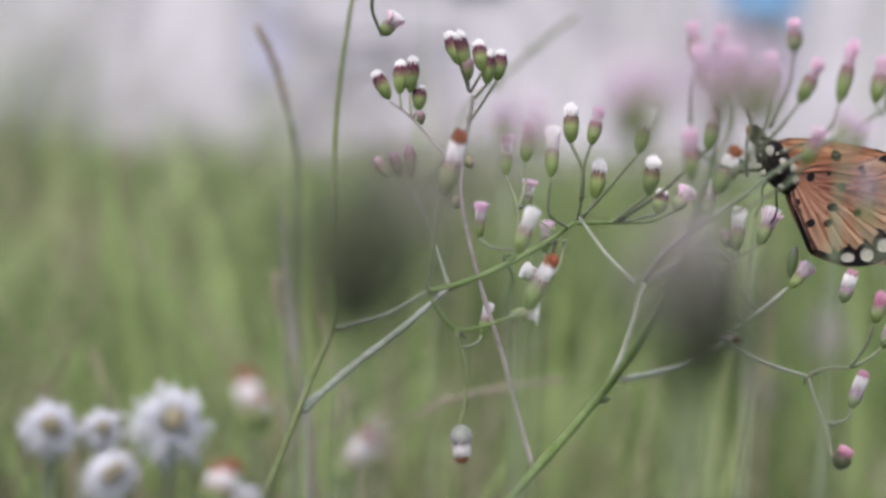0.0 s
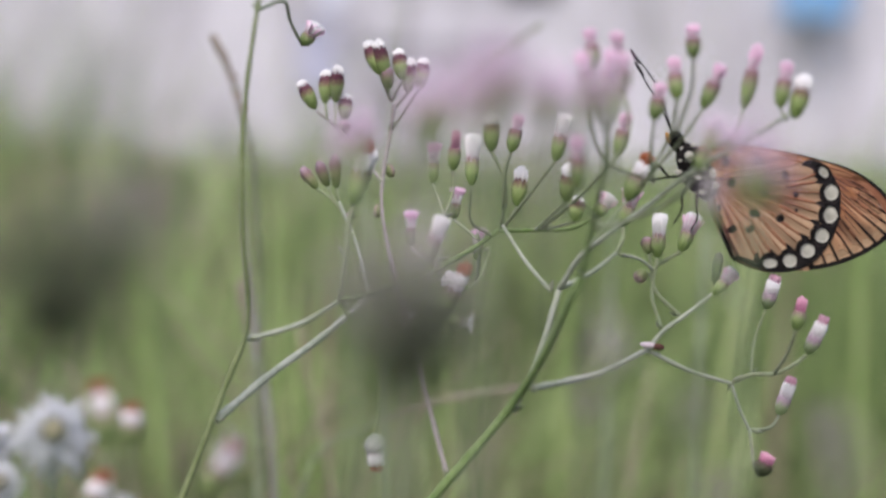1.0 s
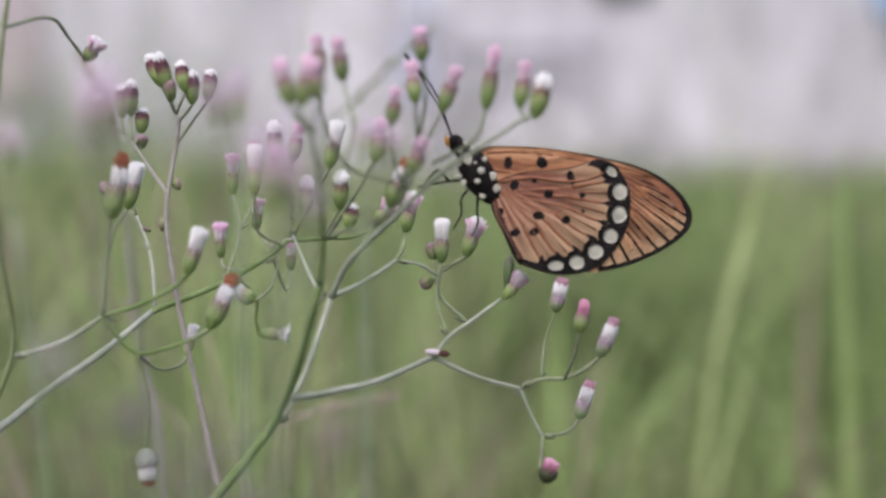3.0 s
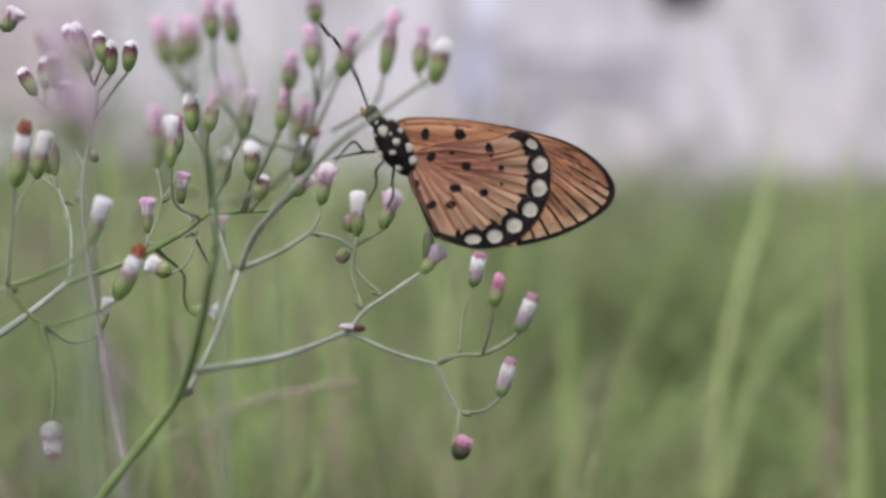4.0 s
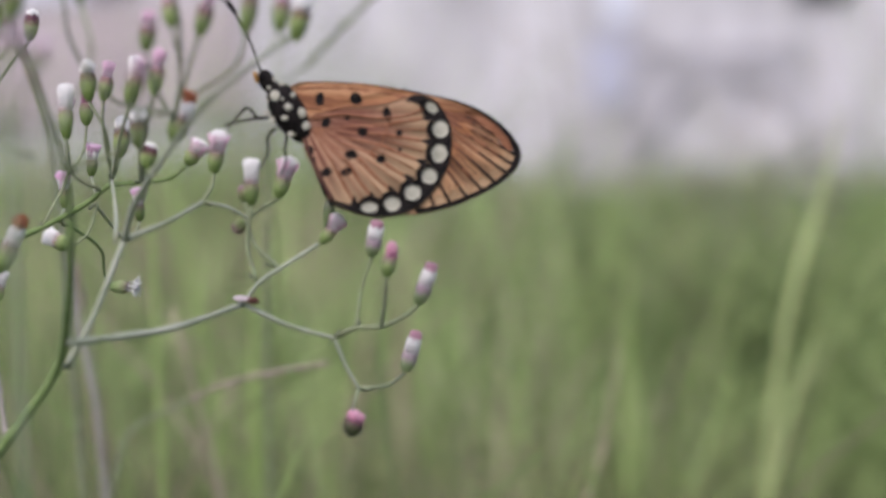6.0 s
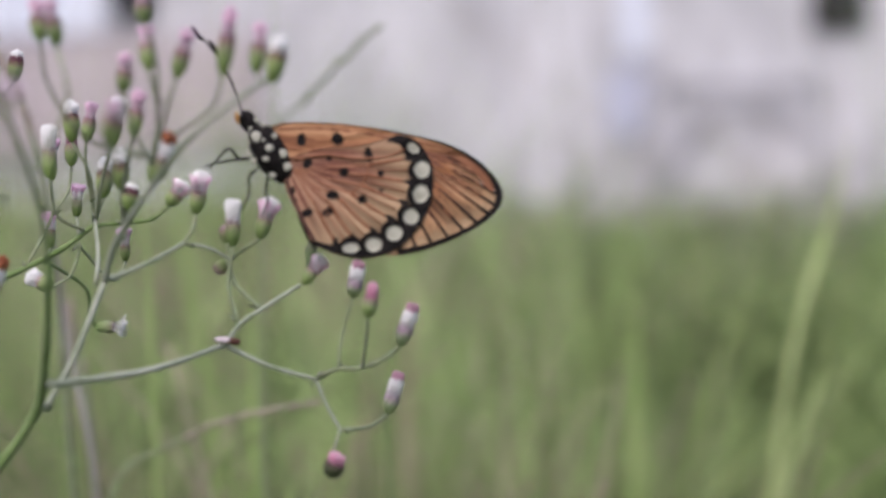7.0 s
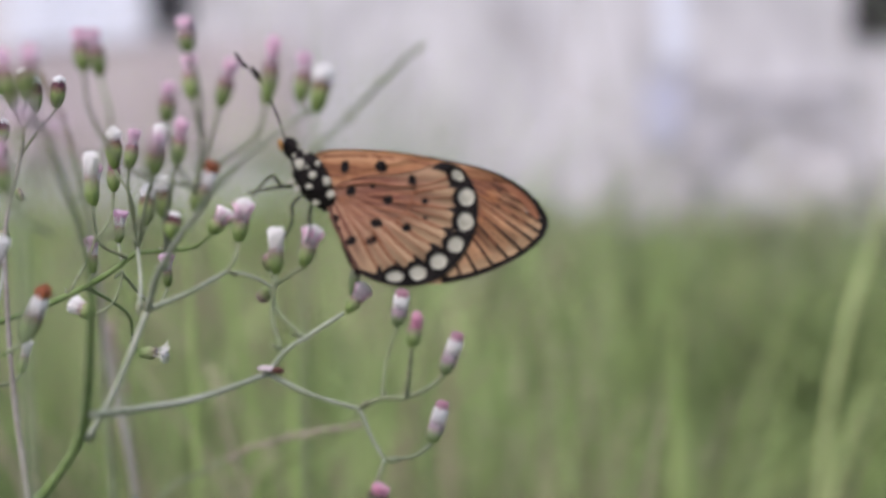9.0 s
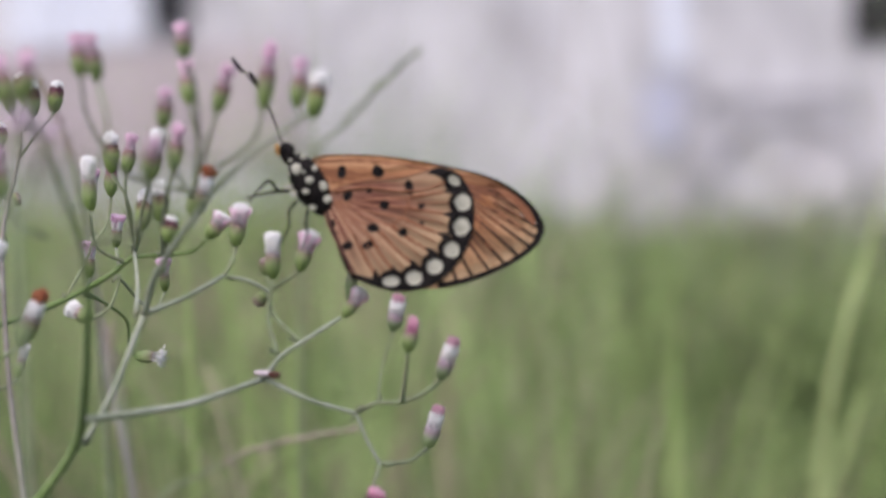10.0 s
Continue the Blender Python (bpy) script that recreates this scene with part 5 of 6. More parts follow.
puffs = Puffs("ironweed", "low ironweed gone to fluffy white seed heads", "wildflower", (-9, -5, 0))
puffs.puff((-7.92, -5.50, 38.23), 5.1)
puffs.stem('stalk', [(-9.42, -4.50, -1.00), (-8.92, -4.90, 19.12), (-8.12, -5.20, 35.23), (-7.92, -5.30, 38.13)], 0.45, 0.3)
puffs.puff((-9.14, -5.20, 38.08), 3.4)
puffs.stem('stalk', [(-10.64, -4.20, -1.00), (-10.14, -4.60, 19.04), (-9.34, -4.90, 35.08), (-9.14, -5.00, 37.98)], 0.45, 0.3)
puffs.puff((-8.70, -4.80, 38.01), 3.0)
puffs.stem('stalk', [(-10.20, -3.80, -1.00), (-9.70, -4.20, 19.00), (-8.90, -4.50, 35.01), (-8.70, -4.60, 37.91)], 0.45, 0.3)
puffs.puff((-8.44, -5.60, 37.76), 3.0)
puffs.stem('stalk', [(-9.94, -4.60, -1.00), (-9.44, -5.00, 18.88), (-8.64, -5.30, 34.76), (-8.44, -5.40, 37.66)], 0.45, 0.3)
puffs.puff((-9.19, -5.20, 38.11), 3.6)
puffs.stem('stalk', [(-10.69, -4.20, -1.00), (-10.19, -4.60, 19.05), (-9.39, -4.90, 35.11), (-9.19, -5.00, 38.01)], 0.45, 0.3)
puffs.puff((-8.52, -5.60, 37.69), 3.2)
puffs.stem('stalk', [(-10.02, -4.60, -1.00), (-9.52, -5.00, 18.84), (-8.72, -5.30, 34.69), (-8.52, -5.40, 37.59)], 0.45, 0.3)
puffs.puff((-7.14, -6.00, 37.55), 2.8)
puffs.stem('stalk', [(-8.64, -5.00, -1.00), (-8.14, -5.40, 18.77), (-7.34, -5.70, 34.55), (-7.14, -5.80, 37.45)], 0.45, 0.3)
puffs.stem('peduncle', [(-6.81, -8.00, 38.05), (-6.87, -8.00, 38.45), (-6.90, -8.00, 38.72)], 0.16, 0.14)
puffs.head('brown', (-6.90, -8.00, 38.72), (-7.03, -7.97, 39.26))
puffs.stem('peduncle', [(-6.28, -7.00, 37.33), (-6.25, -7.00, 37.70), (-6.20, -7.00, 38.02)], 0.16, 0.14)
puffs.head('brown', (-6.20, -7.00, 38.02), (-5.89, -7.02, 38.56))
puffs.stem('peduncle', [(-7.42, -6.50, 37.16), (-7.38, -6.50, 37.63)], 0.16, 0.14)
puffs.head('brown', (-7.38, -6.50, 37.63), (-7.20, -6.49, 38.12))
puffs.stem('peduncle', [(-7.50, -6.00, 37.04), (-7.48, -6.00, 37.55)], 0.16, 0.14)
puffs.head('brown', (-7.48, -6.00, 37.55), (-7.36, -5.97, 37.95))
puffs.stem('peduncle', [(-6.90, -6.40, 37.16), (-6.99, -6.40, 38.38)], 0.16, 0.14)
puffs.head('brown', (-6.99, -6.40, 38.38), (-6.98, -6.37, 38.76))

# ---- the butterfly ----
def streaked(name, centre, tones, count, fold_shade, pale, near, far, rough=0.75, blotch=None):
    """Wing scales: streaks that fan out from the wing root, with blotches, fine grain and painted pleat shading."""
    m, nt, p = material(name, rough, 0.15, 0.25)
    co = nt.nodes.new("ShaderNodeTexCoord")
    sh = nt.nodes.new("ShaderNodeMapping")
    sh.inputs["Location"].default_value = (-centre[0] * 0.001, -centre[1] * 0.001, 0)
    nt.links.new(co.outputs["Object"], sh.inputs[0])
    sx = nt.nodes.new("ShaderNodeSeparateXYZ")
    nt.links.new(sh.outputs[0], sx.inputs[0])
    at = nt.nodes.new("ShaderNodeMath")
    at.operation = "ARCTAN2"
    nt.links.new(sx.outputs["Y"], at.inputs[0])
    nt.links.new(sx.outputs["X"], at.inputs[1])
    ln = nt.nodes.new("ShaderNodeVectorMath")
    ln.operation = "LENGTH"
    nt.links.new(sh.outputs[0], ln.inputs[0])
    cx = nt.nodes.new("ShaderNodeCombineXYZ")
    sc = nt.nodes.new("ShaderNodeMath")
    sc.operation = "MULTIPLY"
    sc.inputs[1].default_value = count
    nt.links.new(at.outputs[0], sc.inputs[0])
    rs = nt.nodes.new("ShaderNodeMath")
    rs.operation = "MULTIPLY"
    rs.inputs[1].default_value = 90.0
    nt.links.new(ln.outputs["Value"], rs.inputs[0])
    nt.links.new(sc.outputs[0], cx.inputs[0])
    nt.links.new(rs.outputs[0], cx.inputs[1])
    n1 = nt.nodes.new("ShaderNodeTexNoise")
    n1.inputs["Scale"].default_value, n1.inputs["Detail"].default_value = 1.0, 3
    nt.links.new(cx.outputs[0], n1.inputs["Vector"])
    n2 = nt.nodes.new("ShaderNodeTexNoise")
    n2.inputs["Scale"].default_value, n2.inputs["Detail"].default_value = 1500, 2
    nt.links.new(co.outputs["Object"], n2.inputs["Vector"])
    ad = nt.nodes.new("ShaderNodeMath")
    ad.operation = "MULTIPLY_ADD"
    ad.inputs[1].default_value = 0.12
    nt.links.new(n2.outputs[0], ad.inputs[0])
    nt.links.new(n1.outputs[0], ad.inputs[2])
    # sine over the angle: lit and shaded sides of the pleats, painted as colour
    an = nt.nodes.new("ShaderNodeMath")
    an.operation = "MULTIPLY_ADD"
    an.inputs[1].default_value = fold_shade
    nt.links.new(at.outputs[0], an.inputs[0])
    nt.links.new(n1.outputs[0], an.inputs[2])
    si = nt.nodes.new("ShaderNodeMath")
    si.operation = "SINE"
    nt.links.new(an.outputs[0], si.inputs[0])
    wv = nt.nodes.new("ShaderNodeMath")
    wv.operation = "MULTIPLY_ADD"
    wv.inputs[1].default_value = 0.10
    nt.links.new(si.outputs[0], wv.inputs[0])
    nt.links.new(ad.outputs[0], wv.inputs[2])
    r = ramp(nt, [(0.40, tones[0]), (0.54, tones[1]), (0.68, tones[2])])
    nt.links.new(wv.outputs[0], r.inputs[0])
    mr = nt.nodes.new("ShaderNodeMapRange")
    mr.inputs["From Min"].default_value, mr.inputs["From Max"].default_value = near * 0.001, far * 0.001
    mr.inputs["To Max"].default_value = 0.75
    low = nt.nodes.new("ShaderNodeMath")
    low.operation = "MULTIPLY_ADD"
    low.inputs[1].default_value = -0.35
    nt.links.new(sx.outputs["Y"], low.inputs[0])
    nt.links.new(ln.outputs["Value"], low.inputs[2])
    nt.links.new(low.outputs[0], mr.inputs[0])
    mx = nt.nodes.new("ShaderNodeMix")
    mx.data_type = "RGBA"
    mx.inputs["B"].default_value = (*pale, 1)
    nt.links.new(mr.outputs[0], mx.inputs["Factor"])
    nt.links.new(r.outputs[0], mx.inputs["A"])
    ml = nt.nodes.new("ShaderNodeHueSaturation")
    ml.inputs["Saturation"].default_value = 0.97
    mv = nt.nodes.new("ShaderNodeMapRange")
    mv.inputs["From Min"].default_value, mv.inputs["From Max"].default_value = 0.35, 0.7
    mv.inputs["To Min"].default_value, mv.inputs["To Max"].default_value = 0.70, 1.12
    nt.links.new(wv.outputs[0], mv.inputs[0])
    nt.links.new(mv.outputs[0], ml.inputs["Value"])
    col = mx.outputs["Result"]
    if blotch:
        # a dusky cloud of darker scales across the wing's cell
        (bu, bv), (ru, rv), turn, dark = blotch
        bm = nt.nodes.new("ShaderNodeMapping")
        bm.vector_type = "TEXTURE"
        bm.inputs["Location"].default_value = (bu * 0.001, bv * 0.001, 0)
        bm.inputs["Rotation"].default_value = (0, 0, turn)
        bm.inputs["Scale"].default_value = (ru * 0.001, rv * 0.001, 1)
        nt.links.new(co.outputs["Object"], bm.inputs[0])
        gr = nt.nodes.new("ShaderNodeTexGradient")
        gr.gradient_type = "SPHERICAL"
        nt.links.new(bm.outputs[0], gr.inputs[0])
        gm = nt.nodes.new("ShaderNodeMath")
        gm.operation = "MULTIPLY"
        gm.use_clamp = True
        nt.links.new(gr.outputs[1], gm.inputs[0])
        gn = nt.nodes.new("ShaderNodeMath")
        gn.operation = "MULTIPLY"
        gn.inputs[1].default_value = 2.2
        nt.links.new(n1.outputs[0], gn.inputs[0])
        nt.links.new(gn.outputs[0], gm.inputs[1])
        bx = nt.nodes.new("ShaderNodeMix")
        bx.data_type = "RGBA"
        bx.inputs["B"].default_value = (*dark, 1)
        nt.links.new(gm.outputs[0], bx.inputs["Factor"])
        nt.links.new(col, bx.inputs["A"])
        col = bx.outputs["Result"]
    nt.links.new(col, ml.inputs["Color"])
    nt.links.new(ml.outputs[0], p.inputs["Base Color"])
    bp = nt.nodes.new("ShaderNodeBump")
    bp.inputs["Strength"].default_value, bp.inputs["Distance"].default_value = 0.5, 0.0002
    nt.links.new(n1.outputs[0], bp.inputs["Height"])
    nt.links.new(bp.outputs[0], p.inputs["Normal"])
    return m


M["wing"] = streaked("tawny_wing", (-5.6, 7.6), ((0.232, 0.086, 0.052), (0.331, 0.150, 0.095), (0.396, 0.219, 0.133)), 6, 40, (0.415, 0.282, 0.158), 8.0, 16.0, blotch=((2.0, 4.9), (8.5, 2.7), -0.2, (0.146, 0.047, 0.030)))
M["wing_edge"] = streaked("rust_wing", (2.0, 12.5), ((0.205, 0.068, 0.024), (0.360, 0.145, 0.054), (0.455, 0.232, 0.115)), 5, 48, (0.44, 0.290, 0.158), 18.0, 27.0)
M["wing_costa"] = streaked("tawny_costa", (-40, 14), ((0.297, 0.117, 0.050), (0.378, 0.167, 0.072), (0.432, 0.221, 0.108)), 40, 60, (0.378, 0.162, 0.063), 60.0, 75.0)
M["pale_scales"] = mottled("cream_scales", (0.342, 0.207, 0.113), (0.423, 0.288, 0.171), 500, 0.8, 0.12, 0.3, 0.0001, 5)
M["grey_scales"] = mottled("grey_buff_scales", (0.30, 0.24, 0.20), (0.42, 0.36, 0.30), 500, 0.8, 0.12, 0.3, 0.0001, 5)
M["rust_scales"] = mottled("rust_scales", (0.21, 0.085, 0.045), (0.30, 0.135, 0.075), 500, 0.8, 0.12, 0.3, 0.0001, 5)
M["black"] = mottled("black_scales", (0.006, 0.005, 0.005), (0.020, 0.016, 0.015), 900, 0.8, 0.12, 0.4, 0.0001, 5)
M["spot_white"] = mottled("white_scales", (0.36, 0.345, 0.275), (0.51, 0.485, 0.40), 700, 0.75, 0.15, 0.3, 0.00005, 5, sheen=0.3)
M["vein_pale"] = mottled("tawny_vein", (0.270, 0.113, 0.061), (0.351, 0.167, 0.095), 600, 0.7, 0.2, 0.2, 0.00005, 5)
M["vein"] = mottled("brown_vein", (0.06, 0.028, 0.022), (0.13, 0.055, 0.04), 600, 0.7, 0.2, 0.2, 0.00005, 5)
M["orange"] = mottled("orange_palp", (0.30, 0.15, 0.04), (0.44, 0.24, 0.07), 900, 0.7, 0.2, 0.3, 0.0001, 5)


def swell(u, v):
    """The gentle bow of the closed wings and the shallow pleats between their veins, in mm."""
    a, r = math.atan2(v - 7.6, u + 5.6), math.hypot(v - 7.6, u + 5.6)
    fold = 0.10 * min(1.0, max(0.0, (r - 2.0) / 6.0)) * math.sin(36 * a)
    return 0.35 - 0.0022 * ((u - 4) ** 2 + 1.4 * (v - 2) ** 2) + fold


def sheet(outline, lift, rings=7, centre=None, thick=0.03, far=False):
    """A thin bowed sheet inside a closed outline, in mm of the wing."""
    o = [Vector((a, b)) for a, b in outline]
    c = Vector(centre) if centre else sum(o, Vector((0, 0))) / len(o)
    vs, fs = [], []
    n = len(o)
    for top in (lift, lift - thick):
        for k in range(1, rings + 1):
            for q in o:
                p = c.lerp(q, k / rings)
                vs.append(Vector((p.x, p.y, (-swell(p.x, p.y) * 0.4 if far else swell(p.x, p.y)) + top)) * 0.001)
        vs.append(Vector((c.x, c.y, (-swell(c.x, c.y) * 0.4 if far else swell(c.x, c.y)) + top)) * 0.001)
    half = n * rings + 1
    for s, flip in ((0, False), (half, True)):
        for k in range(rings - 1):
            for i in range(n):
                j = (i + 1) % n
                q = (s + k * n + i, s + k * n + j, s + (k + 1) * n + j, s + (k + 1) * n + i)
                fs.append(q if flip else q[::-1])
        for i in range(n):
            q = (s + half - 1, s + i, s + (i + 1) % n)
            fs.append(q[::-1] if flip else q)
    for i in range(n):
        j = (i + 1) % n
        a, b = (rings - 1) * n + i, (rings - 1) * n + j
        fs.append((a, b, b + half, a + half))
    return vs, fs


def curve2(pts, per=4, closed=True):
    p = [Vector((a, b, 0)) for a, b in pts]
    if closed:
        n = len(p)
        ring = spline([p[(i - 2) % n] for i in range(n + 4)], per)
        return [(q.x, q.y) for q in ring[2 * per:(n + 2) * per]]
    return [(q.x, q.y) for q in spline(p, per)]


def strip(line, w0, w1, lift):
    """A thin raised line along the wing."""
    pts = [Vector((a, b, swell(a, b) + lift)) * 0.001 for a, b in line]
    return tube(pts, w0 * 0.0005, w1 * 0.0005, 5, 0.1)


def ribbon(line, w0, w1, lift):
    """A thin flat line of scales along the wing."""
    vs, fs = [], []
    n = len(line)
    for i, (a, b) in enumerate(line):
        p, q = Vector(line[max(i - 1, 0)]), Vector(line[min(i + 1, n - 1)])
        d = (q - p).normalized()
        w = (w0 + (w1 - w0) * i / (n - 1)) * 0.5 * (1 + 0.12 * math.sin(i * 2.3 + a))
        for g, up in ((-1, 0), (1, 0), (1, 0.012), (-1, 0.012)):
            e = (a - d.y * w * g, b + d.x * w * g)
            vs.append(Vector((e[0], e[1], swell(*e) + lift - 0.012 + up)) * 0.001)
        if i:
            k = 4 * i
            fs += [(k - 4 + j, k - 4 + (j + 1) % 4, k + (j + 1) % 4, k + j) for j in range(4)]
    fs += [(3, 2, 1, 0), (4 * n - 4, 4 * n - 3, 4 * n - 2, 4 * n - 1)]
    return vs, fs


def dot(u, v, w, h, lift, turn=0.0, wobble=0.12, seed=0):
    rng = random.Random(seed)
    o = []
    for k in range(12):
        a = 2 * math.pi * k / 12
        r = 1 + rng.uniform(-wobble, wobble)
        x, y = 0.5 * w * r * math.cos(a), 0.5 * h * r * math.sin(a)
        o.append((u + x * math.cos(turn) - y * math.sin(turn), v + x * math.sin(turn) + y * math.cos(turn)))
    return sheet(o, lift, 3, (u, v), 0.02)


def butterfly():
    root = tagged(new("butterfly"), "tawny orange butterfly with black spots, wings closed, perched on the flowers", "butterfly")
    x, y, z = Vector((0.97789, 0.20913, 0.0)), Vector((-0.03643, 0.17033, 0.98471)), Vector((0.20594, -0.96294, 0.17418))
    m = Matrix((x, y, z)).transposed().to_4x4()
    m.translation = (0, 0, 0.40)
    root.matrix_basis = m
    fore = [(-5.6, 6.1), (-6.7, 10.4), (-5.6, 11.1), (-2.7, 11.2), (2.4, 10.8), (7.1, 9.95), (10.6, 9.1), (14.1, 8.15), (17.0, 6.85), (19.1, 5.2), (20.5, 3.6), (21.3, 1.9),
            (21.0, 0.3), (19.9, -1.0), (18.0, -2.3), (15.8, -3.4), (13.2, -4.4), (10.8, -5.0), (8.4, -5.35), (5.3, -4.9), (0.4, -0.1)]
    hind = [(-4.8, 6.3), (-5.0, 3.3), (-3.8, 0.4), (-2.6, -2.2), (-2.0, -3.6), (-0.1, -4.6), (2.4, -5.4), (4.5, -5.6), (6.9, -5.2), (8.6, -4.4), (10.2, -3.0),
            (11.5, -1.3), (12.5, 0.8), (12.9, 3.0), (12.8, 5.3), (12.0, 7.2), (10.9, 8.5), (9.0, 9.2), (6.6, 8.6), (4.0, 8.0), (-1.1, 7.7)]
    costa = [(-5.5, 7.0), (-6.4, 10.3), (-5.5, 10.95), (-2.7, 11.05), (2.4, 10.65), (7.1, 9.85), (10.6, 9.0), (14.1, 8.02), (16.6, 6.8), (17.6, 5.9), (14.7, 6.9), (11.0, 7.8), (6.6, 8.0), (-1.1, 7.2)]
    fo, hi = curve2(fore, 7), curve2(hind, 6)
    for far in (True, False):
        k = -1.1 if far else 0.0
        v, f = sheet(fo, k, 16, (6, 3), 0.03, far)
        fw = part_mesh("forewing", mesh_of("forewing", v, f, M["wing_edge"]), root, "rust-orange forewing with a black border")
        v, f = sheet(hi, k + (-0.16 if far else 0.16), 16, (3, 2), 0.03, far)
        hw = part_mesh("hindwing", mesh_of("hindwing", v, f, M["wing"]), root, "tawny hindwing with black spots")
        v, f = sheet(curve2(costa, 5), k + (-0.07 if far else 0.07), 8, (3, 9.2), 0.03, far)
        part_mesh("costal_field", mesh_of("costal_field", v, f, M["wing_costa"]), fw, "smooth tawny field along the front edge")
    # black border of the forewing with pale fields between its veins
    margin = curve2([(7.1, 10.0), (10.6, 9.15), (14.1, 8.2), (17.0, 6.9), (19.1, 5.25), (20.5, 3.6), (21.3, 1.9), (21.0, 0.3), (19.9, -1.0), (18.0, -2.3), (15.8, -3.4), (13.2, -4.4), (10.8, -5.0), (8.4, -5.35)], 5, False)
    n = len(margin)
    v, f = [], []
    for i, (a, b) in enumerate(margin):
        w = (0.12 + 0.72 * min(1, (i / (n - 1) / 0.4) ** 1.3) * (1 - 0.3 * max(0, i / (n - 1) - 0.6) / 0.4)) * (1 + 0.12 * math.sin(i * 1.9))
        c = Vector((6.0, 1.2))
        q = Vector((a, b)).lerp(c, w / (Vector((a, b)) - c).length)
        v += [Vector((a * 1.004, b * 1.004, swell(a, b) + 0.045)) * 0.001, Vector((q.x, q.y, swell(q.x, q.y) + 0.045)) * 0.001]
        if i:
            f.append((2 * i - 2, 2 * i, 2 * i + 1, 2 * i - 1))
    part_mesh("border", mesh_of("border", v, f, M["black"]), fw, "black wing border")
    # veins that run in from the edge, black at first and rust further in, with a fine fold and a cream tip in each space between
    root_uv = Vector((4.6, 11.2))
    marks = (20, 24, 28, 32, 36, 40, 44, 48, 52, 56, 60, 64)
    for k, i in enumerate(marks):
        e = Vector(margin[min(i, n - 1)])
        c = e.lerp(root_uv, 0.58)
        v, f = ribbon([tuple(e.lerp(c, s)) for s in (0.0, 0.14, 0.28, 0.42, 0.6)], 0.42, 0.16, 0.032)
        part_mesh("vein", mesh_of("vein", v, f, M["black"]), fw)
        v, f = ribbon([tuple(e.lerp(c, s)) for s in (0.2, 0.4, 0.6, 0.8, 1.0)], 0.45, 0.42, 0.022)
        part_mesh("streak", mesh_of("streak", v, f, M["rust_scales"]), fw)
        if k + 1 < len(marks):
            g = Vector(margin[min(marks[k + 1], n - 1)])
            h = g.lerp(root_uv, 0.58)
            mid, far_in = e.lerp(g, 0.5), c.lerp(h, 0.5)
            v, f = ribbon([tuple(mid.lerp(far_in, s)) for s in (0.22, 0.5, 0.75, 1.0)], 0.10, 0.22, 0.03)
            part_mesh("fold", mesh_of("fold", v, f, M["vein"]), fw)
            deep = 0.17 if k > 2 else 0.28
            o = [tuple(a.lerp(b, s).lerp(mid.lerp(far_in, s), q)) for a, b, s, q in ((e, c, 0.07, 0.22), (e, c, deep * 0.6, 0.22), (e, c, deep, 0.75), (g, h, deep, 0.75), (g, h, deep * 0.6, 0.22), (g, h, 0.07, 0.22))]
            v, f = sheet(curve2(o, 3), 0.008, 3, None, 0.004)
            part_mesh("pale_cell", mesh_of("pale_cell", v, f, M["pale_scales" if k > 2 else "grey_scales"]), fw)
    # dusky patch before the wing tip
    v, f = sheet(curve2([(14.6, 7.0), (16.6, 6.6), (18.6, 5.1), (20.0, 3.3), (20.3, 2.0), (19.4, 2.5), (18.2, 4.1), (16.6, 5.7)], 4), 0.085, 3, None, 0.02)
    part_mesh("apical_patch", mesh_of("apical_patch", v, f, M["rust_scales"]), fw, "dusky patch before the wing tip")
    # lengthwise streaks of the front edge
    for pts in ([(-5.6, 10.4), (-2.0, 10.45), (3.0, 9.9), (8.0, 8.9), (12.5, 8.0), (15.5, 7.1)], [(-5.2, 8.2), (-2.0, 7.7), (1.5, 7.7)]):
        v, f = ribbon(curve2(pts, 5, False), 0.42, 0.24, 0.082)
        part_mesh("vein", mesh_of("vein", v, f, M["rust_scales"]), fw)
    # black band of the hindwing and its white spots
    outer = curve2([(-2.1, -3.6), (-0.1, -4.65), (2.4, -5.45), (4.5, -5.65), (6.9, -5.25), (8.65, -4.45), (10.25, -3.0), (11.55, -1.3), (12.55, 0.8), (12.95, 3.0), (12.85, 5.3), (12.05, 7.25), (10.95, 8.55), (9.0, 9.25), (8.0, 9.0)], 6, False)
    n = len(outer)
    v, f = [], []
    for i, (a, b) in enumerate(outer):
        s = i / (n - 1)
        w = 0.35 + 1.25 * min(1, s * 3.2, (1 - s) * 5 + 0.15) + 0.3 * min(1, s * 6)
        c = Vector((3.0, 3.0))
        e = Vector((a, b))
        q = e.lerp(c, w / (e - c).length)
        v += [Vector((a, b, swell(a, b) + 0.205)) * 0.001, Vector((q.x, q.y, swell(q.x, q.y) + 0.205)) * 0.001]
        if i:
            f.append((2 * i - 2, 2 * i, 2 * i + 1, 2 * i - 1))
    spots = ((10.65, 7.55, 1.8, 1.25, -0.7), (11.65, 4.9, 2.15, 2.25, 0.0), (11.4, 1.9, 2.1, 2.4, -0.15), (10.1, -0.85, 2.0, 2.1, -0.4), (8.0, -2.8, 2.2, 2.0, 0.5),
                                         (5.5, -4.1, 2.2, 1.85, 0.1), (2.7, -4.45, 2.2, 1.4, 0.1))
    rings = [dot(a, b, w + 1.05, h + 1.05, 0.22, t, 0.02, 30 + k) for k, (a, b, w, h, t) in enumerate(spots)]
    # keep the rings inside the wing's edge
    centre = Vector((4.0, 2.0, 0)) * 0.001
    v, f = join((v, f), *[([q - (q - centre).normalized() * 0.0002 for q in rv], rf) for rv, rf in rings])
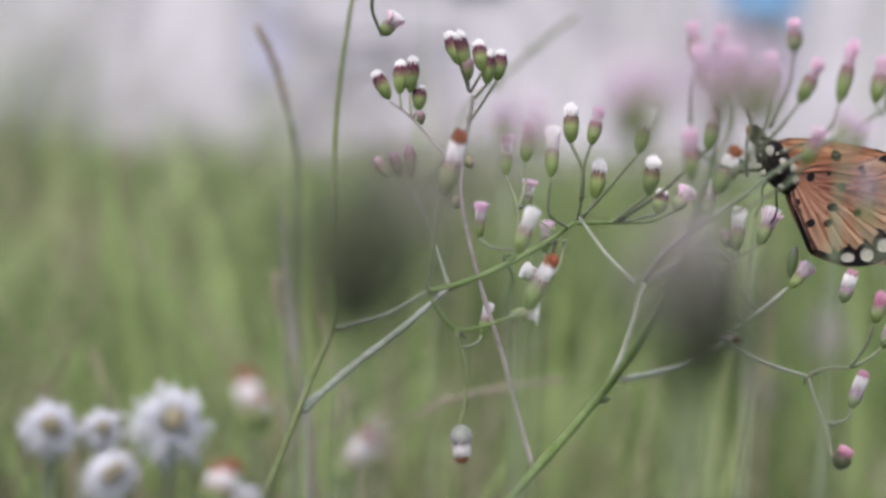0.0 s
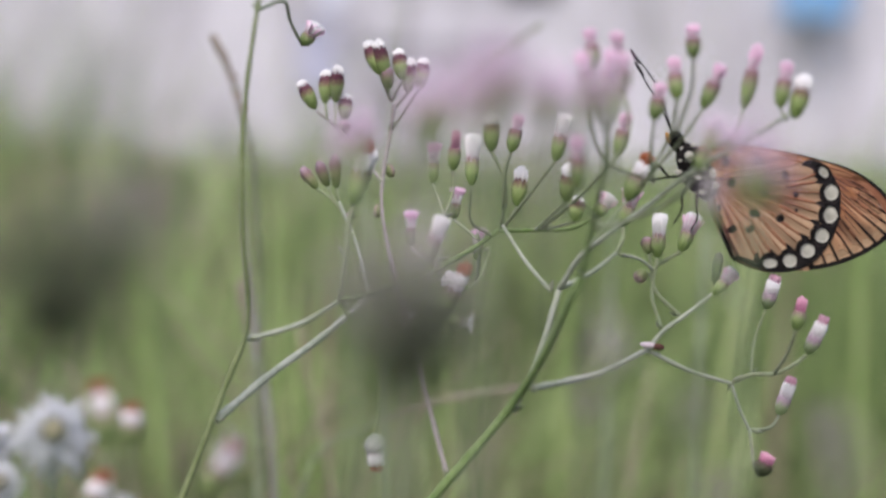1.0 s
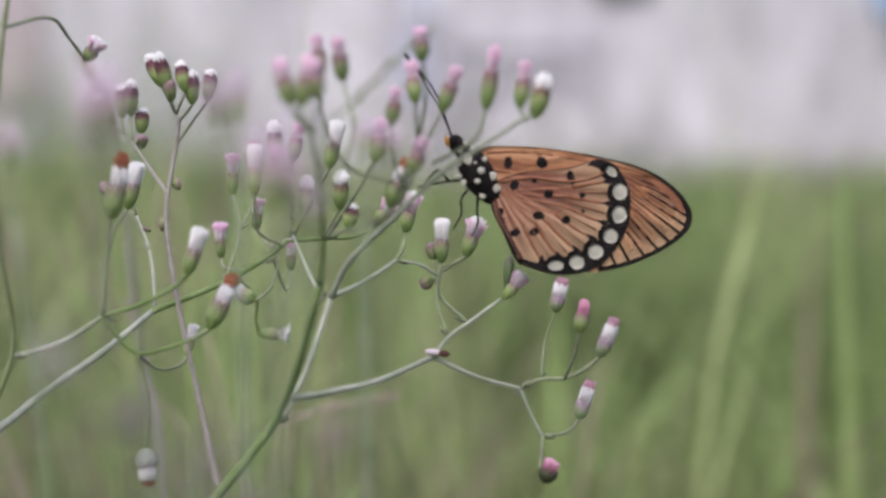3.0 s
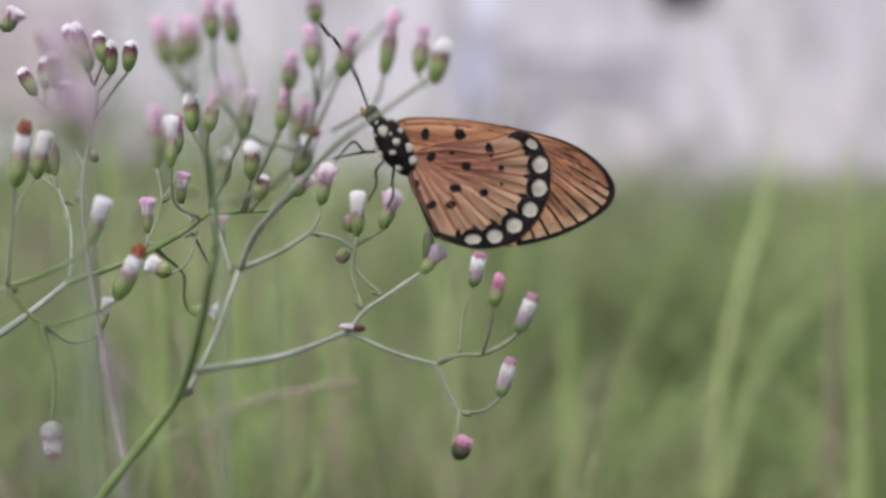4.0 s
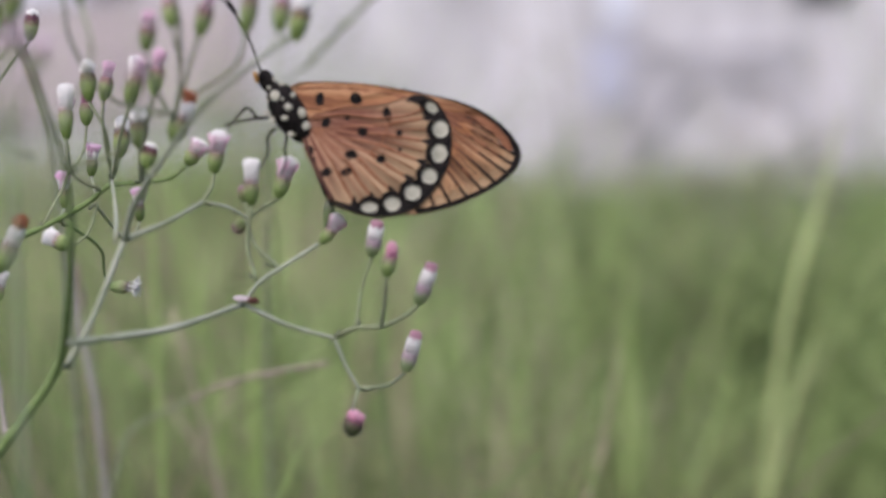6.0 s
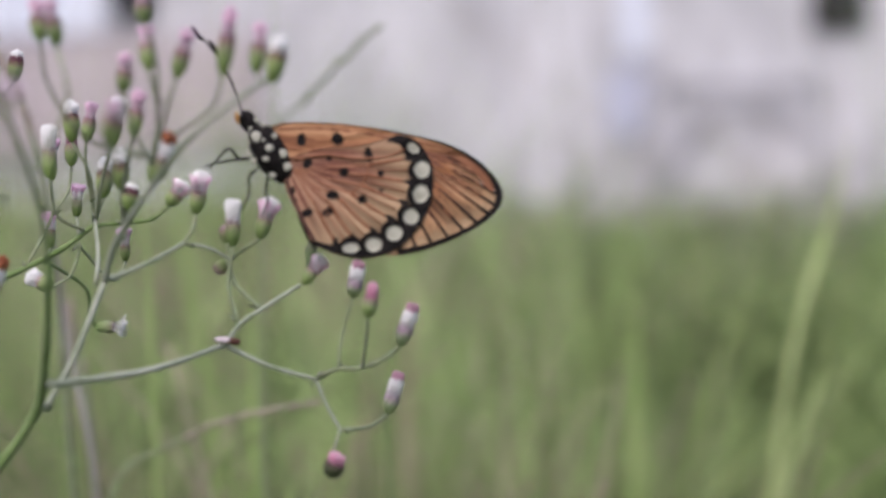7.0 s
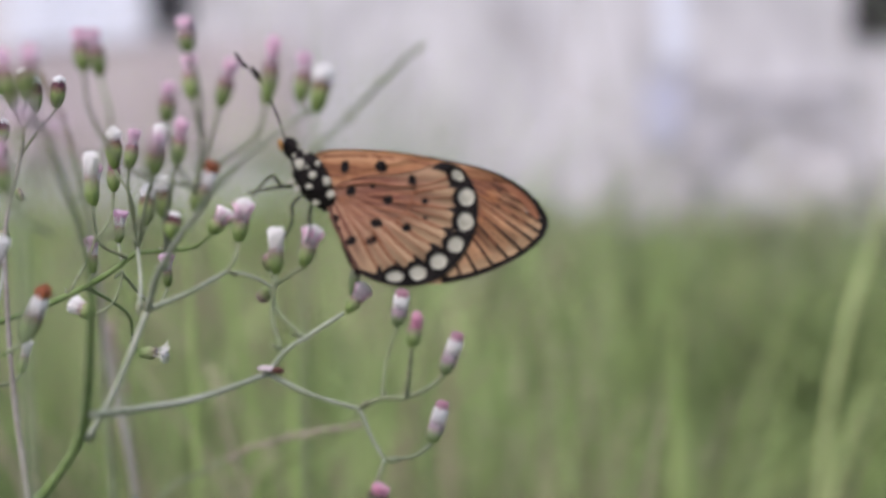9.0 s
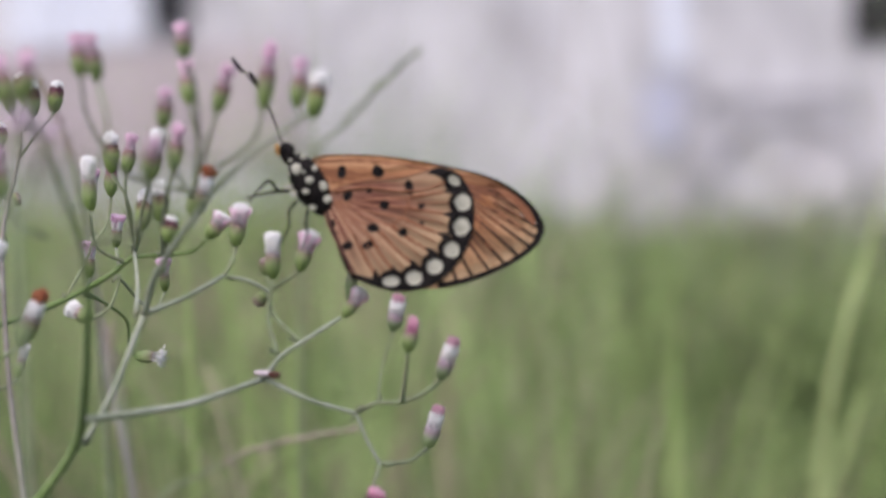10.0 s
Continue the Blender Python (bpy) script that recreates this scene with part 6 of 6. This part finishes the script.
    joints = ((10.05, 6.3), (9.95, 3.4), (9.15, 0.95), (7.5, -0.95), (5.45, -2.45), (3.1, -3.25), (0.9, -3.7))
    for a, b in joints:
        e = Vector((a, b))
        d = (e - Vector((1.0, 4.5))).normalized()
        q = Vector((-d.y, d.x))
        tooth = [e + d * 0.7 + q * 0.5, e + q * 0.36, e - d * 0.8, e - q * 0.36, e + d * 0.7 - q * 0.5]
        v, f = join((v, f), sheet([tuple(p) for p in tooth], 0.215, 2, None, 0.02))
    part_mesh("band", mesh_of("band", v, f, M["black"]), hw, "black scalloped marginal band")
    for k, (a, b, w, h, t) in enumerate(spots):
        v, f = dot(a, b, w * 0.93, h * 0.93, 0.27, t, 0.07, 50 + k)
        part_mesh("white_spot", mesh_of("white_spot", v, f, M["spot_white"]), hw)
    for k, (a, b, w, h, t) in enumerate(((5.2, 6.9, 1.0, 1.6, 0.2), (0.4, 6.7, 0.65, 0.75, 0), (2.2, 4.8, 1.2, 1.0, 0.3), (6.6, 4.6, 0.8, 0.95, 0), (6.6, 2.5, 0.45, 0.5, 0), (-2.2, 6.1, 1.0, 1.4, -0.4),
                                         (0.7, 2.1, 1.45, 1.05, -0.2), (4.3, 1.4, 1.2, 1.0, 0.2), (0.1, 0.0, 1.3, 0.95, 0.3), (-2.4, 0.0, 1.4, 0.95, 0.4), (-4.2, 2.7, 0.9, 1.0, 0), (-3.9, 1.6, 0.7, 0.7, 0))):
        v, f = dot(a, b, w * 1.06, h * 1.06, 0.215, t, 0.14, 80 + k)
        part_mesh("black_spot", mesh_of("black_spot", v, f, M["black"]), hw)
    for k, (a, b, w, h, t) in enumerate(((-2.9, 9.0, 1.05, 1.6, -0.2), (1.5, 8.95, 1.4, 1.5, 0.3))):
        v, f = dot(a, b, w, h, 0.215, t, 0.12, 120 + k)
        part_mesh("black_spot", mesh_of("black_spot", v, f, M["black"]), fw)
    cells = ((5.2, 5.6), (4.9, 4.4), (4.2, 3.2), (3.0, 2.2), (1.6, 1.5), (0.2, 1.2), (-1.4, 1.0))
    for k, ((a, b), (cu, cv)) in enumerate(zip(joints, cells)):
        v, f = ribbon(curve2([(a, b), (a + (cu - a) * 0.5, b + (cv - b) * 0.45), (cu, cv)], 4, False), 0.32, 0.5, 0.185)
        part_mesh("vein", mesh_of("vein", v, f, M["rust_scales"]), hw)
        v, f = ribbon(curve2([(cu, cv), (cu + (-3.9 - cu) * 0.5, cv + (5.4 - cv) * 0.42), (-3.9, 5.4)], 4, False), 0.40, 0.12, 0.18)
        part_mesh("vein", mesh_of("vein", v, f, M["vein_pale"]), hw)
        if k:
            (pa, pb), (pu, pv) = joints[k - 1], cells[k - 1]
            ma, mb, mu, mv = (a + pa) / 2, (b + pb) / 2, (cu + pu) / 2, (cv + pv) / 2
            v, f = strip([(ma + (mu - ma) * s, mb + (mv - mb) * s) for s in (0.02, 0.3, 0.6, 0.9)], 0.22, 0.12, 0.18)
            part_mesh("fold", mesh_of("fold", v, f, M["vein_pale"]), hw)
    v, f = ribbon(curve2([(5.2, 5.6), (4.9, 4.4), (4.2, 3.2), (3.0, 2.2)], 4, False), 0.3, 0.25, 0.187)
    part_mesh("vein", mesh_of("vein", v, f, M["rust_scales"]), hw)
    v, f = strip(curve2([(-3.9, 6.6), (0.0, 7.0), (4.0, 6.4), (7.5, 6.6), (9.6, 7.4)], 5, False), 0.45, 0.30, 0.187)
    part_mesh("vein", mesh_of("vein", v, f, M["rust_scales"]), hw)
    # dark inner margin of the hindwing
    v, f = strip(curve2([(-4.75, 5.4), (-4.6, 3.0), (-3.45, 0.4), (-2.35, -2.1), (-1.7, -3.4)], 5, False), 0.35, 0.7, 0.15)
    part_mesh("inner_margin", mesh_of("inner_margin", v, f, M["vein"]), hw, "dark brown inner margin")
    # body
    v, f = join(blob((-6.8, 7.8, -0.5), (2.1, 2.1, 3.9), (-0.45, 0.85, 0), 14, 10, 0.04, 3), blob((-5.4, 5.6, -0.5), (1.5, 1.5, 1.9), (-0.4, 0.9, 0), 12, 8, 0.05, 4))
    hair = []
    rng = random.Random(77)
    for k in range(520):
        w, h = rng.uniform(0, 6.28), rng.uniform(-0.95, 0.95)
        d = Vector((math.sqrt(1 - h * h) * math.cos(w), math.sqrt(1 - h * h) * math.sin(w), h))
        p = Vector((d.x * 2.0, d.y * 2.0, d.z * 3.7))
        p = (Vector((-0.45, 0.85, 0)).to_track_quat("Z", "Y") @ p) + Vector((-6.8, 7.8, -0.5))
        o = (p - Vector((-6.8, 7.8, -0.5))).normalized()
        t = o.cross(Vector((0.3, 0.2, 0.9))).normalized() * 0.03
        ln = rng.uniform(0.25, 0.6)
        hair.append(([(p - t) * 0.001, (p + t) * 0.001, (p + o * ln + Vector((0.1, -0.1, 0))) * 0.001], [(0, 1, 2)]))
    v, f = join((v, f), *hair)
    body = part_mesh("thorax", mesh_of("thorax", v, f, M["black"]), root, "black thorax with white spots")
    for k, (a, b, s) in enumerate(((-8.5, 11.6, 0.55), (-7.5, 10.9, 0.45), (-8.3, 9.35, 0.78), (-9.4, 7.5, 0.6), (-6.7, 7.9, 0.62), (-5.1, 7.2, 0.7), (-4.8, 5.65, 0.95), (-6.4, 4.8, 0.62), (-8.7, 6.65, 0.5), (-7.2, 6.6, 0.6), (-9.0, 10.6, 0.4), (-6.1, 9.4, 0.42), (-9.2, 8.9, 0.35), (-7.4, 8.9, 0.3))):
        along_body, across = -(a + 6.8) * 0.468 + (b - 7.8) * 0.884, (a + 6.8) * 0.884 + (b - 7.8) * 0.468
        off = -0.42 + 2.1 * math.sqrt(max(0.05, 1 - (along_body / 3.9) ** 2 - (across / 2.1) ** 2))
        v, f = blob((a, b, off), (s * 0.8, s * (0.55 + 0.3 * ((k * 7) % 3) / 2), 0.12), (0, 0, 1), 10, 6, 0.14, k)
        part_mesh("white_spot", mesh_of("white_spot", v, f, M["spot_white"]), body)
    v, f = blob((-3.0, 0.2, -0.55), (0.75, 0.75, 4.6), (0.30, -0.95, 0), 12, 10, 0.03, 5)
    part_mesh("abdomen", mesh_of("abdomen", v, f, M["black"]), root, "dark slender abdomen")
    v, f = blob((-9.3, 11.5, -0.5), (1.05, 1.05, 1.5), (-0.4, 1, 0), 12, 8, 0.05, 6)
    hd = part_mesh("head", mesh_of("head", v, f, M["black"]), root, "small black head")
    v, f = blob((-9.8, 11.9, 0.3), (0.55, 0.6, 0.45), (0, 0, 1), 10, 7, 0.0, 7)
    part_mesh("eye", mesh_of("eye", v, f, M["black"]), hd, "dark brown eye")
    v, f = blob((-10.6, 12.0, -0.3), (0.32, 0.36, 0.8), (-0.2, 1, 0), 10, 7, 0.05, 8)
    part_mesh("palp", mesh_of("palp", v, f, M["orange"]), hd, "orange palp")
    for tip, lean in (((-15.6, 23.0), 0.8), ((-13.9, 22.0), -2.6)):
        pts = spline([Vector(q) * 0.001 for q in ((-10.0, 12.7, -0.4), (-11.2, 16.4, lean * 0.4 - 0.3), (-12.6, 19.2, lean * 0.8), (tip[0], tip[1], lean))], 6)
        v, f = join(tube(pts, 0.00012, 0.0001, 6, 0.1), blob((tip[0] + 0.4, tip[1] - 0.65, lean), (0.24, 0.24, 1.2), (-0.55, 0.85, 0), 8, 6))
        part_mesh("antenna", mesh_of("antenna", v, f, M["black"]), hd, "black clubbed antenna")
    for q in (((-9.2, 6.9, 0.2), (-11.0, 6.7, 0.8), (-12.4, 6.5, 0.6), (-14.6, 6.2, 0.0)), ((-10.6, 7.0, -0.6), (-11.8, 8.4, -1.2), (-13.0, 7.4, -1.4), (-14.2, 5.9, -0.8)),
              ((-8.3, 5.6, 0.3), (-9.3, 4.4, 0.9), (-9.3, 2.6, 0.7), (-10.4, 0.6, 0.3)), ((-7.0, 4.6, 0.2), (-7.3, 2.9, 0.7), (-7.2, 1.4, 0.5), (-7.9, -0.2, 0.0))):
        v, f = tube(spline([Vector(a) * 0.001 for a in q], 4), 0.00019, 0.0001, 6, 0.1)
        part_mesh("leg", mesh_of("leg", v, f, M["black"]), root)
    return root


butterfly()


def husk():
    """A pale dry husk caught on the fork below the butterfly."""
    v, f = join(blob((0, 0, 0), (0.48, 0.42, 1.2), (1, 0.1, -0.12), 10, 8, 0.06, 2))
    ob = new("seed_husk", mesh_of("seed_husk", v, f, M["white"]))
    ob.location = (-0.01279, -0.00250, 0.38487)
    tagged(ob, "pale dry seed husk lodged on the stem fork", "husk")
    v, f = blob((1.2, 0.05, -0.2), (0.5, 0.45, 0.9), (1, 0.1, -0.1), 10, 8, 0.08, 3)
    part_mesh("husk_tip", mesh_of("husk_tip", v, f, M["vein"]), ob, "brown tip")


husk()


def motions():
    """Nothing in the thicket moves by itself: the butterfly rests with closed wings."""


motions()
